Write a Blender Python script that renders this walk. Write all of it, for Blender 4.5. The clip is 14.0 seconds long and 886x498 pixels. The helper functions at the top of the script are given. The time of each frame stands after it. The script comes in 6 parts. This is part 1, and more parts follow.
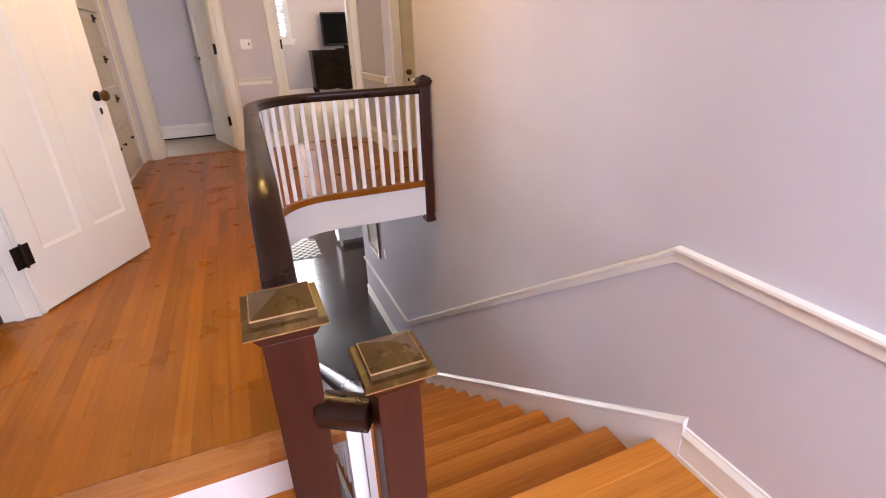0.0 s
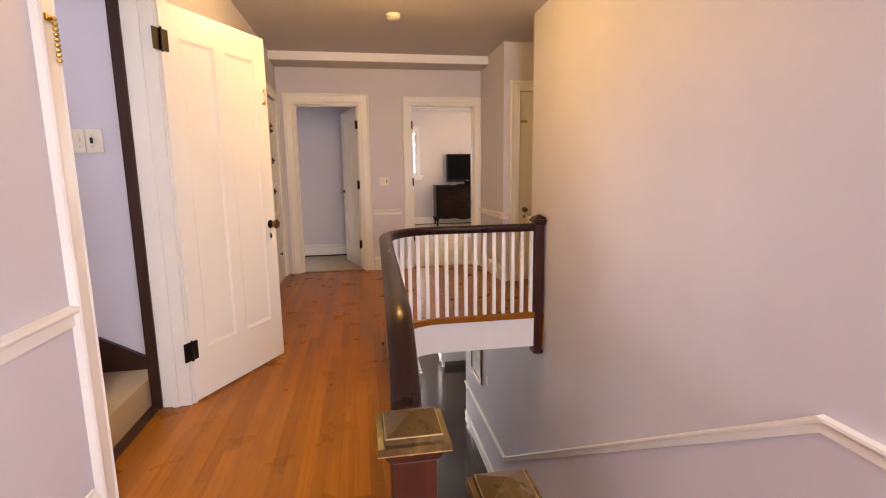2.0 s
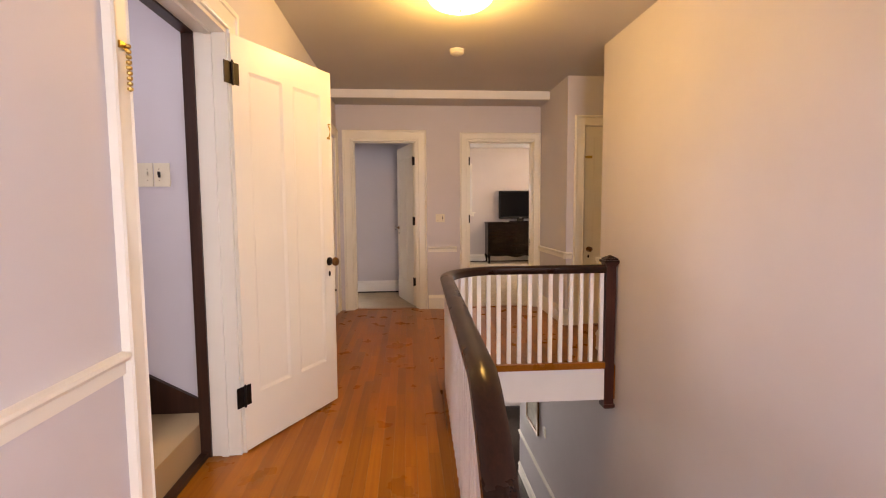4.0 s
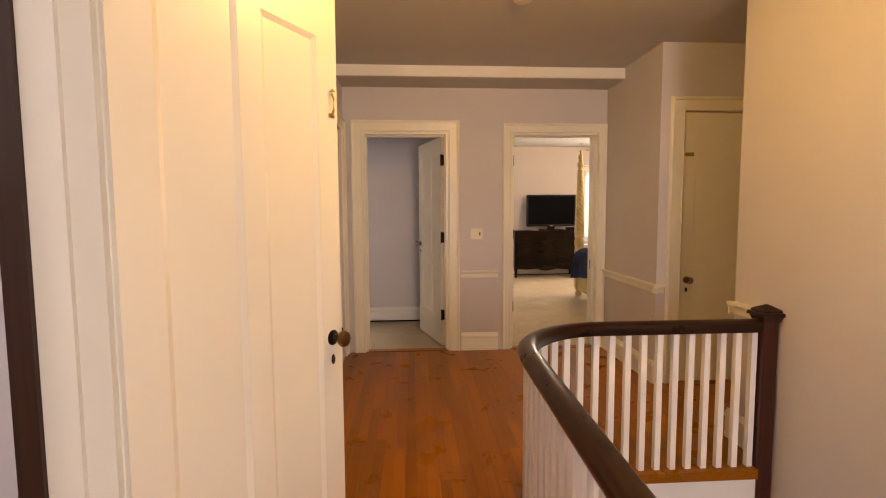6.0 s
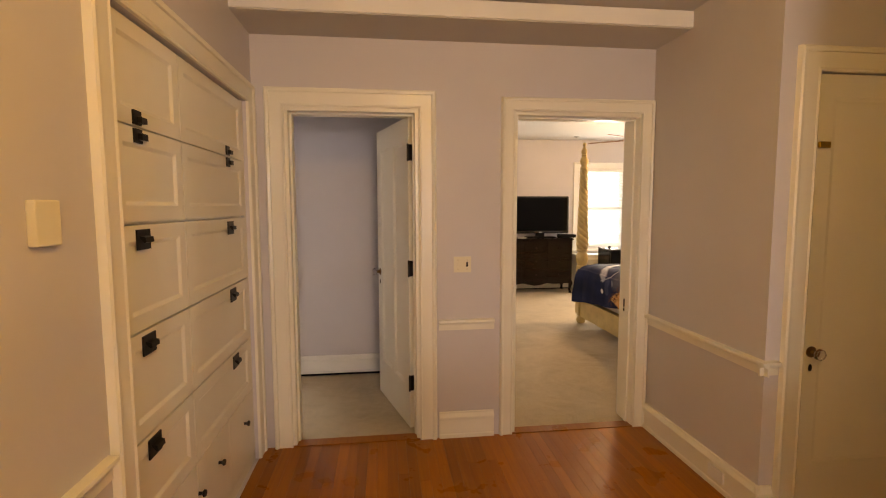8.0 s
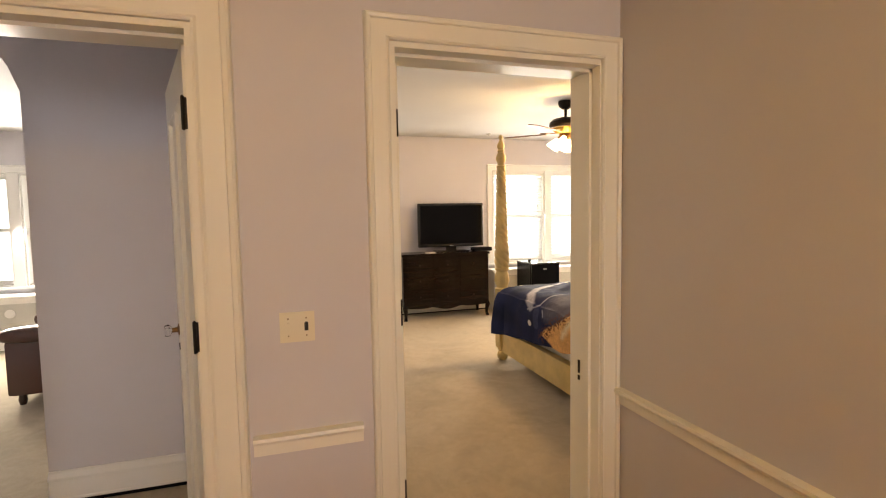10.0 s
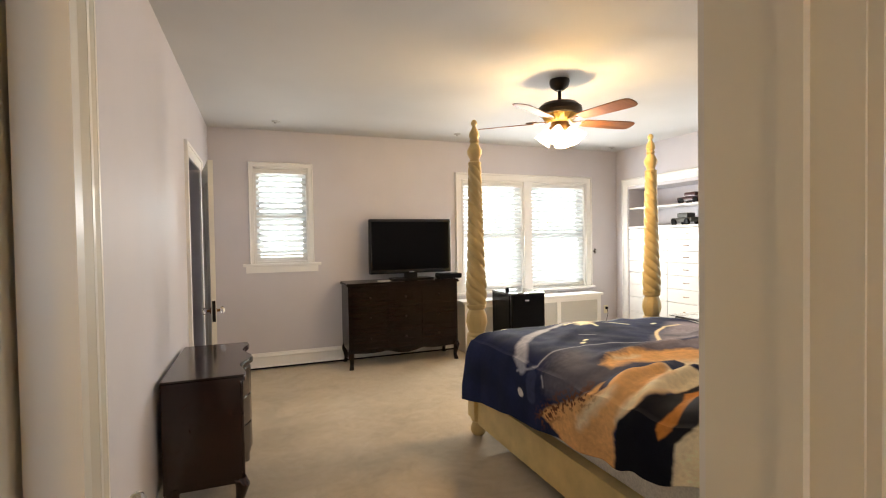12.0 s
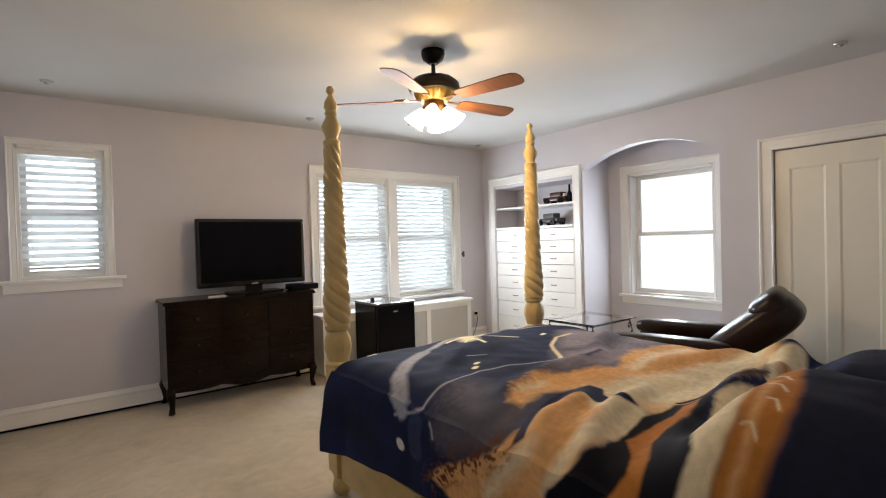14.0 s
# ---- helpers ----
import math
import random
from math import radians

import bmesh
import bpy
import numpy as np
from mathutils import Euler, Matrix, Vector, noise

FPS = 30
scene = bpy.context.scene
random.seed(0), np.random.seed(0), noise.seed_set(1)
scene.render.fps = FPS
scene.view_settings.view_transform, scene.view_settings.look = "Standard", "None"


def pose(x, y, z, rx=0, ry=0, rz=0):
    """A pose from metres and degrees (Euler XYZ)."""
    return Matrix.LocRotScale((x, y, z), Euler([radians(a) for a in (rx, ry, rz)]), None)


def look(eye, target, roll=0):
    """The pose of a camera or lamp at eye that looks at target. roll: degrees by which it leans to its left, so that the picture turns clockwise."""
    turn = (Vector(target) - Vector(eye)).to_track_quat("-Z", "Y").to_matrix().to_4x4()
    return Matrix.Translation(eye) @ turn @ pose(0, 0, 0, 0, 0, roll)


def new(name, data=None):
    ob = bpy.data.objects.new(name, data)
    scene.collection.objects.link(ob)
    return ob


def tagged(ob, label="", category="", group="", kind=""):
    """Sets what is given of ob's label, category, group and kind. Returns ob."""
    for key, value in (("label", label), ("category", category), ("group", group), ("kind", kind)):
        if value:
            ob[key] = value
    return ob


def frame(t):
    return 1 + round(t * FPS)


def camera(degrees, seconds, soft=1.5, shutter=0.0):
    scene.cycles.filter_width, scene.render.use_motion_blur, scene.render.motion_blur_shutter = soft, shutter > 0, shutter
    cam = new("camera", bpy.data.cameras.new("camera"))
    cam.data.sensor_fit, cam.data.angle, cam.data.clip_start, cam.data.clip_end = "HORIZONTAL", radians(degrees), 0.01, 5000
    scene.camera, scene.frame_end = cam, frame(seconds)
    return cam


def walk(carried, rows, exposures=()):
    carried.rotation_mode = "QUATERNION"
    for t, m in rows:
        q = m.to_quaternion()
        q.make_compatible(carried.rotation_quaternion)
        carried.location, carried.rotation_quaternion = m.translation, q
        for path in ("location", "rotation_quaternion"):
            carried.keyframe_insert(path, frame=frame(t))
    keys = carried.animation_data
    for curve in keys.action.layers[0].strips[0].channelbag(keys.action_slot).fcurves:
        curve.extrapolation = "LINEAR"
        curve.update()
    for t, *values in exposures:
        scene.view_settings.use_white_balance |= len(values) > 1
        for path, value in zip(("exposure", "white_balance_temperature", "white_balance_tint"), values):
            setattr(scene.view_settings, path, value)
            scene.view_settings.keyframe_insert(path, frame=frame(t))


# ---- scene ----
cam = camera(85.5, 14.0, 1.1)
PATH = [
    (0, (0.173, -0.413, 1.112), (0.855, 1.282, 0.299), -2.1),
    (0.5, (0.148, -0.443, 1.14), (0.773, 1.335, 0.47), -1.8),
    (1, (0.127, -0.468, 1.162), (0.663, 1.381, 0.621), -1.3),
    (1.5, (0.104, -0.489, 1.176), (0.535, 1.418, 0.755), -1.0),
    (2, (0.089, -0.512, 1.19), (0.419, 1.436, 0.878), -0.8),
    (2.5, (0.08, -0.523, 1.193), (0.334, 1.448, 0.968), -0.6),
    (3, (0.075, -0.518, 1.191), (0.276, 1.464, 1.007), -0.5),
    (5.5, (-0.185, 0.647, 1.195), (-0.057, 2.637, 1.041), -0.3),
    (6, (-0.21, 1.048, 1.311), (-0.085, 3.038, 1.154), -0.3),
    (6.5, (-0.168, 1.465, 1.395), (-0.044, 3.454, 1.237), -0.3),
    (7, (-0.162, 1.843, 1.457), (-0.033, 3.832, 1.284), -0.2),
    (9.5, (0.236, 3.584, 1.444), (0.757, 5.508, 1.287), -0.8),
    (10, (0.39, 3.879, 1.449), (0.975, 5.787, 1.311), -1.0),
    (10.5, (0.536, 4.23, 1.425), (1.159, 6.127, 1.316), -1.3),
    (11, (0.685, 4.54, 1.419), (1.334, 6.43, 1.335), -1.1),
    (11.5, (0.815, 4.884, 1.408), (1.489, 6.767, 1.351), -0.8),
    (12, (0.913, 5.162, 1.396), (1.626, 7.03, 1.352), -0.9),
    (12.5, (1.009, 5.393, 1.383), (1.803, 7.228, 1.347), -1.0),
    (13, (1.1, 5.577, 1.375), (2.04, 7.341, 1.34), -1.2),
    (13.5, (1.168, 5.719, 1.372), (2.266, 7.39, 1.336), -1.4),
    (14, (1.207, 5.808, 1.368), (2.427, 7.393, 1.334), -1.6),
]
walk(cam, [(t, look(eye, target, roll)) for t, eye, target, roll in PATH],
     [(0.0, 0.17, 6800, 21), (3.0, -0.09, 8200, 23), (5.5, -0.18, 9200, 21), (7.0, -0.34, 10800, 20), (9.5, -0.08, 8900, 15),
      (11.0, -0.17, 8800, 13), (12.0, -0.44, 7300, 10), (13.0, -0.78, 6600, 10), (14.0, -0.97, 6550, 10)])

# ---- world and lights ----
world = bpy.data.worlds.new("sky")
scene.world = world
world.use_nodes = True
_wn = world.node_tree
_sky = _wn.nodes.new("ShaderNodeTexSky")
_sky.sky_type, _sky.sun_disc = "NISHITA", False
_sky.sun_elevation, _sky.sun_rotation = radians(35), radians(200)
_wn.nodes["Background"].inputs[1].default_value = 0.12
_wn.links.new(_sky.outputs[0], _wn.nodes["Background"].inputs[0])


def sun_lamp(strength, direction, angle):
    d = bpy.data.lights.new("sun", "SUN")
    d.energy, d.angle, d.color = strength, radians(angle), (1.0, 0.96, 0.9)
    ob = new("sun", d)
    ob.matrix_world = look((0, 0, 20), (0 + direction[0], direction[1], 20 + direction[2]))
    return tagged(ob, kind="structure")


def area_lamp(name, eye, target, w, h, watts, colour):
    d = bpy.data.lights.new(name, "AREA")
    d.shape, d.size, d.size_y, d.energy, d.color = "RECTANGLE", w, h, watts, colour
    ob = new(name, d)
    ob.matrix_world = look(eye, target)
    return ob


def bulb(name, place, watts, colour, radius=0.04):
    d = bpy.data.lights.new(name, "POINT")
    d.energy, d.color, d.shadow_soft_size = watts, colour, radius
    ob = new(name, d)
    ob.location = place
    return ob


DAY = (0.86, 0.93, 1.0)
WARM = (1.0, 0.645, 0.18)
sun_lamp(0.8, (0.2, 1.0, -0.8), 12)
# thin strips of daylight in the window openings
area_lamp("daylight_bedroom_pair", (4.27, 10.755, 1.415), (4.27, 9.0, 1.20), 1.8, 0.03, 112, DAY)
area_lamp("daylight_bedroom_small", (1.15, 10.755, 1.68), (1.15, 9.0, 1.5), 0.5, 0.03, 11, DAY)
area_lamp("daylight_bedroom_alcove", (6.24, 8.39, 1.38), (5.0, 8.39, 1.2), 0.04, 1.25, 42, DAY)
area_lamp("daylight_far_room", (-2.75, 10.755, 1.365), (-2.2, 9.0, 1.1), 1.8, 0.03, 250, DAY)
area_lamp("daylight_landing", (0.88, -2.09, 1.55), (0.80, 1.2, -1.4), 1.3, 1.3, 100, (0.66, 0.74, 1.0))
area_lamp("daylight_attic", (-3.59, 1.65, 2.45), (-1.0, 1.75, 0.5), 0.6, 1.0, 55, (0.66, 0.74, 1.0))
area_lamp("daylight_lower_hall", (0.5, 10.1, -1.4), (0.5, 8.0, -2.0), 1.2, 1.5, 140, DAY)
bulb("hall_bulb", (0.33, 2.72, 2.36), 54, WARM, 0.10)
for _a in range(4):
    bulb("fan_bulb", (3.11 + 0.115 * math.cos(radians(45 + 90 * _a)), 8.33 + 0.115 * math.sin(radians(45 + 90 * _a)), 2.15), 20.0, (1.0, 0.66, 0.30), 0.03)

# ---- materials ----
def tree(name):
    m = bpy.data.materials.new(name)
    m.use_nodes = True
    return m, m.node_tree, m.node_tree.nodes["Principled BSDF"]


def mapped(nt, scale, source="Object", shift=False):
    """Texture coordinates in metres, stretched by scale; shift moves each object's share by its own random amount."""
    n = nt.nodes
    if source == "Position":
        out = n.new("ShaderNodeNewGeometry").outputs["Position"]
    else:
        out = n.new("ShaderNodeTexCoord").outputs[source]
    mp = n.new("ShaderNodeMapping")
    mp.inputs["Scale"].default_value = scale
    nt.links.new(out, mp.inputs["Vector"])
    if shift:
        info = n.new("ShaderNodeObjectInfo")
        mul = n.new("ShaderNodeMath")
        mul.operation, mul.inputs[1].default_value = "MULTIPLY", 37.0
        nt.links.new(info.outputs["Random"], mul.inputs[0])
        nt.links.new(mul.outputs[0], mp.inputs["Location"])
    return mp.outputs[0]


def noise_tex(nt, vec, scale, detail=4.0, rough=0.55, distortion=0.0):
    t = nt.nodes.new("ShaderNodeTexNoise")
    t.inputs["Scale"].default_value, t.inputs["Detail"].default_value = scale, detail
    t.inputs["Roughness"].default_value, t.inputs["Distortion"].default_value = rough, distortion
    nt.links.new(vec, t.inputs["Vector"])
    return t.outputs["Fac"]


def ramp(nt, fac, stops):
    r = nt.nodes.new("ShaderNodeValToRGB")
    els = r.color_ramp.elements
    while len(els) < len(stops):
        els.new(0.5)
    for e, (p, c) in zip(els, stops):
        e.position, e.color = p, (*c, 1)
    nt.links.new(fac, r.inputs[0])
    return r.outputs[0]


def mix(nt, a, b, fac, mode="MIX"):
    m = nt.nodes.new("ShaderNodeMix")
    m.data_type, m.blend_type = "RGBA", mode
    for sock, v in ((m.inputs[6], a), (m.inputs[7], b), (m.inputs[0], fac)):
        if isinstance(v, (int, float)):
            sock.default_value = v
        elif isinstance(v, tuple):
            sock.default_value = (*v, 1)
        else:
            nt.links.new(v, sock)
    return m.outputs[2]


def bumped(nt, bsdf, height, strength, distance=0.002):
    b = nt.nodes.new("ShaderNodeBump")
    b.inputs["Strength"].default_value, b.inputs["Distance"].default_value = strength, distance
    nt.links.new(height, b.inputs["Height"])
    nt.links.new(b.outputs[0], bsdf.inputs["Normal"])


def paint(name, col, rough=0.5, mottled=0.06, bump=0.15, fine=180.0, coarse=1.6, spec=0.5):
    """Painted plaster or wood: a faint uneven tint, roller or brush relief."""
    m, nt, b = tree(name)
    v = mapped(nt, (1, 1, 1), "Position")
    f = noise_tex(nt, v, coarse, 3)
    dark = tuple(c * (1 - mottled) for c in col)
    light = tuple(min(1, c * (1 + mottled)) for c in col)
    nt.links.new(ramp(nt, f, [(0.3, dark), (0.7, light)]), b.inputs["Base Color"])
    g = noise_tex(nt, v, fine, 3)
    bumped(nt, b, g, bump, 0.0015)
    b.inputs["Roughness"].default_value = rough
    b.inputs["Specular IOR Level"].default_value = spec
    return m


def wood(name, a, b_, c, rough=0.35, along="y", grain=70.0, shift=False, coat=0.0, tint=0.0, source="Position", bump=0.12, spec=0.4, swirl=0.6):
    """Wood with long grain; tint spreads the shade from piece to piece."""
    m, nt, bs = tree(name)
    sc = {"x": (0.03, 1, 1), "y": (1, 0.03, 1), "z": (1, 1, 0.03)}[along]
    v = mapped(nt, sc, source, shift)
    f = noise_tex(nt, v, grain, 6, 0.62, swirl)
    col = ramp(nt, f, [(0.28, a), (0.5, b_), (0.74, c)])
    big = noise_tex(nt, v, grain * 0.12, 3)
    col = mix(nt, col, b_, ramp(nt, big, [(0.35, (0, 0, 0)), (0.7, (0.6, 0.6, 0.6))]))
    if tint:
        info = nt.nodes.new("ShaderNodeObjectInfo")
        hs = nt.nodes.new("ShaderNodeHueSaturation")
        val = nt.nodes.new("ShaderNodeMapRange")
        val.inputs["To Min"].default_value, val.inputs["To Max"].default_value = 1 - tint, 1 + tint
        nt.links.new(info.outputs["Random"], val.inputs["Value"])
        nt.links.new(val.outputs[0], hs.inputs["Value"])
        nt.links.new(col, hs.inputs["Color"])
        col = hs.outputs[0]
    nt.links.new(col, bs.inputs["Base Color"])
    wear = noise_tex(nt, mapped(nt, (1, 1, 1), "Position"), 5.0, 4)
    rr = nt.nodes.new("ShaderNodeMapRange")
    rr.inputs["To Min"].default_value, rr.inputs["To Max"].default_value = rough * 0.75, min(1, rough * 1.35)
    nt.links.new(wear, rr.inputs["Value"])
    nt.links.new(rr.outputs[0], bs.inputs["Roughness"])
    bs.inputs["Coat Weight"].default_value, bs.inputs["Coat Roughness"].default_value = coat, 0.12
    bs.inputs["Specular IOR Level"].default_value = spec
    bumped(nt, bs, f, bump, 0.001)
    return m


def plain(name, col, rough=0.5, metal=0.0, coat=0.0, bump=0.05, scale=60.0, spec=0.5):
    m, nt, b = tree(name)
    f = noise_tex(nt, mapped(nt, (1, 1, 1)), scale, 4)
    nt.links.new(ramp(nt, f, [(0.3, tuple(c * 0.85 for c in col)), (0.7, tuple(min(1, c * 1.12) for c in col))]), b.inputs["Base Color"])
    b.inputs["Roughness"].default_value, b.inputs["Metallic"].default_value = rough, metal
    b.inputs["Coat Weight"].default_value = coat
    b.inputs["Specular IOR Level"].default_value = spec
    bumped(nt, b, f, bump, 0.001)
    return m


def glass(name, col=(1, 1, 1), rough=0.0):
    m, nt, b = tree(name)
    b.inputs["Base Color"].default_value = (*col, 1)
    b.inputs["Roughness"].default_value = rough
    b.inputs["Transmission Weight"].default_value = 1.0
    b.inputs["IOR"].default_value = 1.45
    return m


def glowing(name, col, strength, base=(0.9, 0.9, 0.88)):
    m, nt, b = tree(name)
    b.inputs["Base Color"].default_value = (*base, 1)
    b.inputs["Roughness"].default_value = 0.3
    b.inputs["Emission Color"].default_value = (*col, 1)
    b.inputs["Emission Strength"].default_value = strength
    return m


def carpet_mat():
    m, nt, b = tree("carpet")
    v = mapped(nt, (1, 1, 1), "Position")
    big = noise_tex(nt, v, 1.7, 3, 0.6, 0.8)
    fine = noise_tex(nt, v, 260, 3)
    col = ramp(nt, big, [(0.3, (0.46, 0.375, 0.265)), (0.52, (0.55, 0.452, 0.325)), (0.75, (0.62, 0.52, 0.39))])
    nap = noise_tex(nt, v, 9.0, 5, 0.65, 1.2)
    col = mix(nt, col, ramp(nt, nap, [(0.32, (0.74, 0.73, 0.71)), (0.62, (1, 1, 1))]), 0.55, "MULTIPLY")
    col = mix(nt, col, ramp(nt, fine, [(0.3, (0.6, 0.6, 0.6)), (0.7, (1, 1, 1))]), 0.5, "MULTIPLY")
    nt.links.new(col, b.inputs["Base Color"])
    b.inputs["Roughness"].default_value = 0.95
    b.inputs["Specular IOR Level"].default_value = 0.1
    b.inputs["Sheen Weight"].default_value = 0.25
    bumped(nt, b, fine, 0.7, 0.006)
    return m


def blind_mat():
    m, nt, b = tree("blind_slats")
    b.inputs["Base Color"].default_value = (0.86, 0.86, 0.84, 1)
    b.inputs["Roughness"].default_value = 0.45
    tr = nt.nodes.new("ShaderNodeBsdfTranslucent")
    tr.inputs[0].default_value = (0.85, 0.87, 0.88, 1)
    ms = nt.nodes.new("ShaderNodeMixShader")
    ms.inputs[0].default_value = 0.80
    nt.links.new(b.outputs[0], ms.inputs[1])
    nt.links.new(tr.outputs[0], ms.inputs[2])
    nt.links.new(ms.outputs[0], nt.nodes["Material Output"].inputs[0])
    return m


WALL = paint("lilac_grey_wall_paint", (0.585, 0.555, 0.578), 0.55, 0.03, 0.10)
WALL_BED = paint("pale_grey_wall_paint", (0.58, 0.56, 0.60), 0.6, 0.03, 0.10)
CEIL = paint("ceiling_paint", (0.56, 0.53, 0.50), 0.7, 0.03, 0.12)
CEIL_BED = paint("bedroom_ceiling_paint", (0.55, 0.55, 0.55), 0.75, 0.03, 0.12)
TRIM = paint("white_trim_paint", (0.80, 0.79, 0.77), 0.32, 0.03, 0.06, 60.0, 2.5)
HTRIM = paint("cream_trim_paint", (0.80, 0.77, 0.68), 0.32, 0.03, 0.06, 60.0, 2.5)
CREAM = paint("ivory_door_paint", (0.79, 0.76, 0.67), 0.32, 0.03, 0.08, 50.0, 2.0)
FLOOR = wood("honey_oak_floor", (0.265, 0.080, 0.007), (0.33, 0.108, 0.009), (0.40, 0.142, 0.014), 0.28, "y", 60.0, True, 0.0, 0.22, bump=0.01, spec=0.2, swirl=0.0)
TREAD = wood("honey_oak_tread", (0.36, 0.11, 0.012), (0.54, 0.19, 0.024), (0.66, 0.27, 0.05), 0.32, "x", 60.0, True, 0.0, 0.20, bump=0.04, spec=0.3)
DARKFLOOR = wood("dark_stained_floor", (0.018, 0.009, 0.006), (0.03, 0.016, 0.010), (0.05, 0.026, 0.016), 0.22, "y", 40.0, False, 0.3)
MAHOG = wood("dark_mahogany", (0.022, 0.0045, 0.003), (0.040, 0.008, 0.005), (0.066, 0.015, 0.008), 0.30, "z", 26.0, False, 0.1)
RAILW = wood("dark_rail_wood", (0.011, 0.004, 0.0025), (0.02, 0.007, 0.004), (0.034, 0.012, 0.007), 0.28, "y", 80.0, False, 0.05, spec=0.25)
CAPW = wood("worn_newel_cap_wood", (0.030, 0.013, 0.003), (0.068, 0.033, 0.007), (0.17, 0.09, 0.022), 0.26, "y", 14.0, False, 0.0, spec=0.3)
WORN = plain("worn_bare_wood_edge", (0.30, 0.165, 0.06), 0.5, scale=35.0)
DRESSW = wood("espresso_dresser_wood", (0.004, 0.0016, 0.0012), (0.007, 0.0027, 0.0018), (0.013, 0.005, 0.003), 0.22, "x", 40.0, False, 0.05, spec=0.14)
CHERRY = wood("cherry_dresser_wood", (0.010, 0.003, 0.002), (0.020, 0.006, 0.004), (0.034, 0.011, 0.007), 0.16, "y", 40.0, False, 0.2)
CARPET = carpet_mat()
IRON = plain("oil_rubbed_bronze", (0.022, 0.017, 0.014), 0.42, 0.8)
BRASS = plain("aged_brass", (0.52, 0.35, 0.11), 0.28, 1.0)
BROWNBRASS = plain("dark_brass_knob", (0.20, 0.10, 0.035), 0.3, 0.9)
GLASS = glass("clear_glass")
PLATE = paint("ivory_plastic", (0.74, 0.68, 0.52), 0.3, 0.01, 0.0)
BLACKP = plain("black_plastic", (0.005, 0.005, 0.006), 0.25, spec=0.10)
GLOSSK = plain("glossy_black_plastic", (0.004, 0.004, 0.005), 0.08, 0.0, 0.0, 0.0, spec=0.5)
SCREEN = plain("screen_black", (0.003, 0.003, 0.004), 0.06, 0.0, 0.0, 0.0, spec=0.07)
SLAT = blind_mat()

# ---- mesh helpers ----
def box(bm, x0, x1, y0, y1, z0, z1, bevel=0.0):
    v = [bm.verts.new((x, y, z)) for z in (z0, z1) for y in (y0, y1) for x in (x0, x1)]
    fs = [bm.faces.new([v[i] for i in q]) for q in ((0, 2, 3, 1), (4, 5, 7, 6), (0, 1, 5, 4), (2, 6, 7, 3), (0, 4, 6, 2), (1, 3, 7, 5))]
    if bevel:
        es = list({e for f in fs for e in f.edges})
        bmesh.ops.bevel(bm, geom=es, offset=bevel, segments=2, affect="EDGES", profile=0.6)
    return v


def boxes(*dims, bevel=0.0):
    bm = bmesh.new()
    for d in dims:
        box(bm, *d, bevel=bevel)
    return bm


def lathe(profile, seg=24, at=(0, 0, 0), bm=None, twist=0.0, flutes=0, depth=0.0, z_twist=None):
    """Turned shape about z from (radius, height) pairs; flutes and twist carve a spiral between z_twist's heights."""
    bm = bm or bmesh.new()
    rings = []
    for r, z in profile:
        ring = []
        for i in range(seg):
            a = 2 * math.pi * i / seg
            rr = r
            if flutes and z_twist and z_twist[0] <= z <= z_twist[1]:
                ph = flutes * a + twist * (z - z_twist[0])
                rr = r * (1 - depth * (0.5 + 0.5 * math.cos(ph)) ** 3)
            ring.append(bm.verts.new((at[0] + rr * math.cos(a), at[1] + rr * math.sin(a), at[2] + z)))
        rings.append(ring)
    for a, b in zip(rings, rings[1:]):
        for i in range(seg):
            bm.faces.new((a[i], a[(i + 1) % seg], b[(i + 1) % seg], b[i]))
    for ring, flip in ((rings[0], True), (rings[-1], False)):
        if profile[0 if flip else -1][0] > 1e-5:
            bm.faces.new(ring[::-1] if flip else ring)
    return bm


def sweep(bm, profile, path, closed_profile=True, up=Vector((0, 0, 1))):
    """A profile of (side, up) pairs carried along a path of points, ends closed."""
    rings = []
    pts = [Vector(p) for p in path]
    for i, p in enumerate(pts):
        d = (pts[min(i + 1, len(pts) - 1)] - pts[max(i - 1, 0)]).normalized()
        side = d.cross(up)
        side = side.normalized() if side.length > 1e-6 else Vector((1, 0, 0))
        u = side.cross(d).normalized()
        rings.append([bm.verts.new(p + side * a + u * b) for a, b in profile])
    n = len(profile)
    for a, b in zip(rings, rings[1:]):
        for i in range(n if closed_profile else n - 1):
            bm.faces.new((a[i], a[(i + 1) % n], b[(i + 1) % n], b[i]))
    if closed_profile:
        bm.faces.new(rings[0][::-1])
        bm.faces.new(rings[-1])
    return bm


def tube(bm, path, r, seg=10):
    return sweep(bm, [(r * math.cos(2 * math.pi * i / seg), r * math.sin(2 * math.pi * i / seg)) for i in range(seg)], path)


def mesh_of(name, bm, material, smooth=False):
    bmesh.ops.recalc_face_normals(bm, faces=bm.faces)
    me = bpy.data.meshes.new(name)
    bm.to_mesh(me)
    bm.free()
    for mt in (material if isinstance(material, (list, tuple)) else [material]):
        me.materials.append(mt)
    if smooth:
        me.shade_smooth()
        me.set_sharp_from_angle(angle=radians(38))
    return me


def part(name, bm, material, parent=None, label="", smooth=False):
    """One mesh object under a thing or a part; verts are in the same space as the thing was given its place in."""
    ob = new(name, mesh_of(name, bm, material, smooth))
    if parent is not None:
        ob.parent = parent
        base = Matrix.Identity(4)
        chain = parent
        mats = []
        while chain is not None:
            mats.append(chain)
            chain = chain.parent
        for c in reversed(mats):
            base = base @ c.matrix_parent_inverse @ c.matrix_basis
        ob.matrix_parent_inverse = base.inverted()
    return tagged(ob, label)


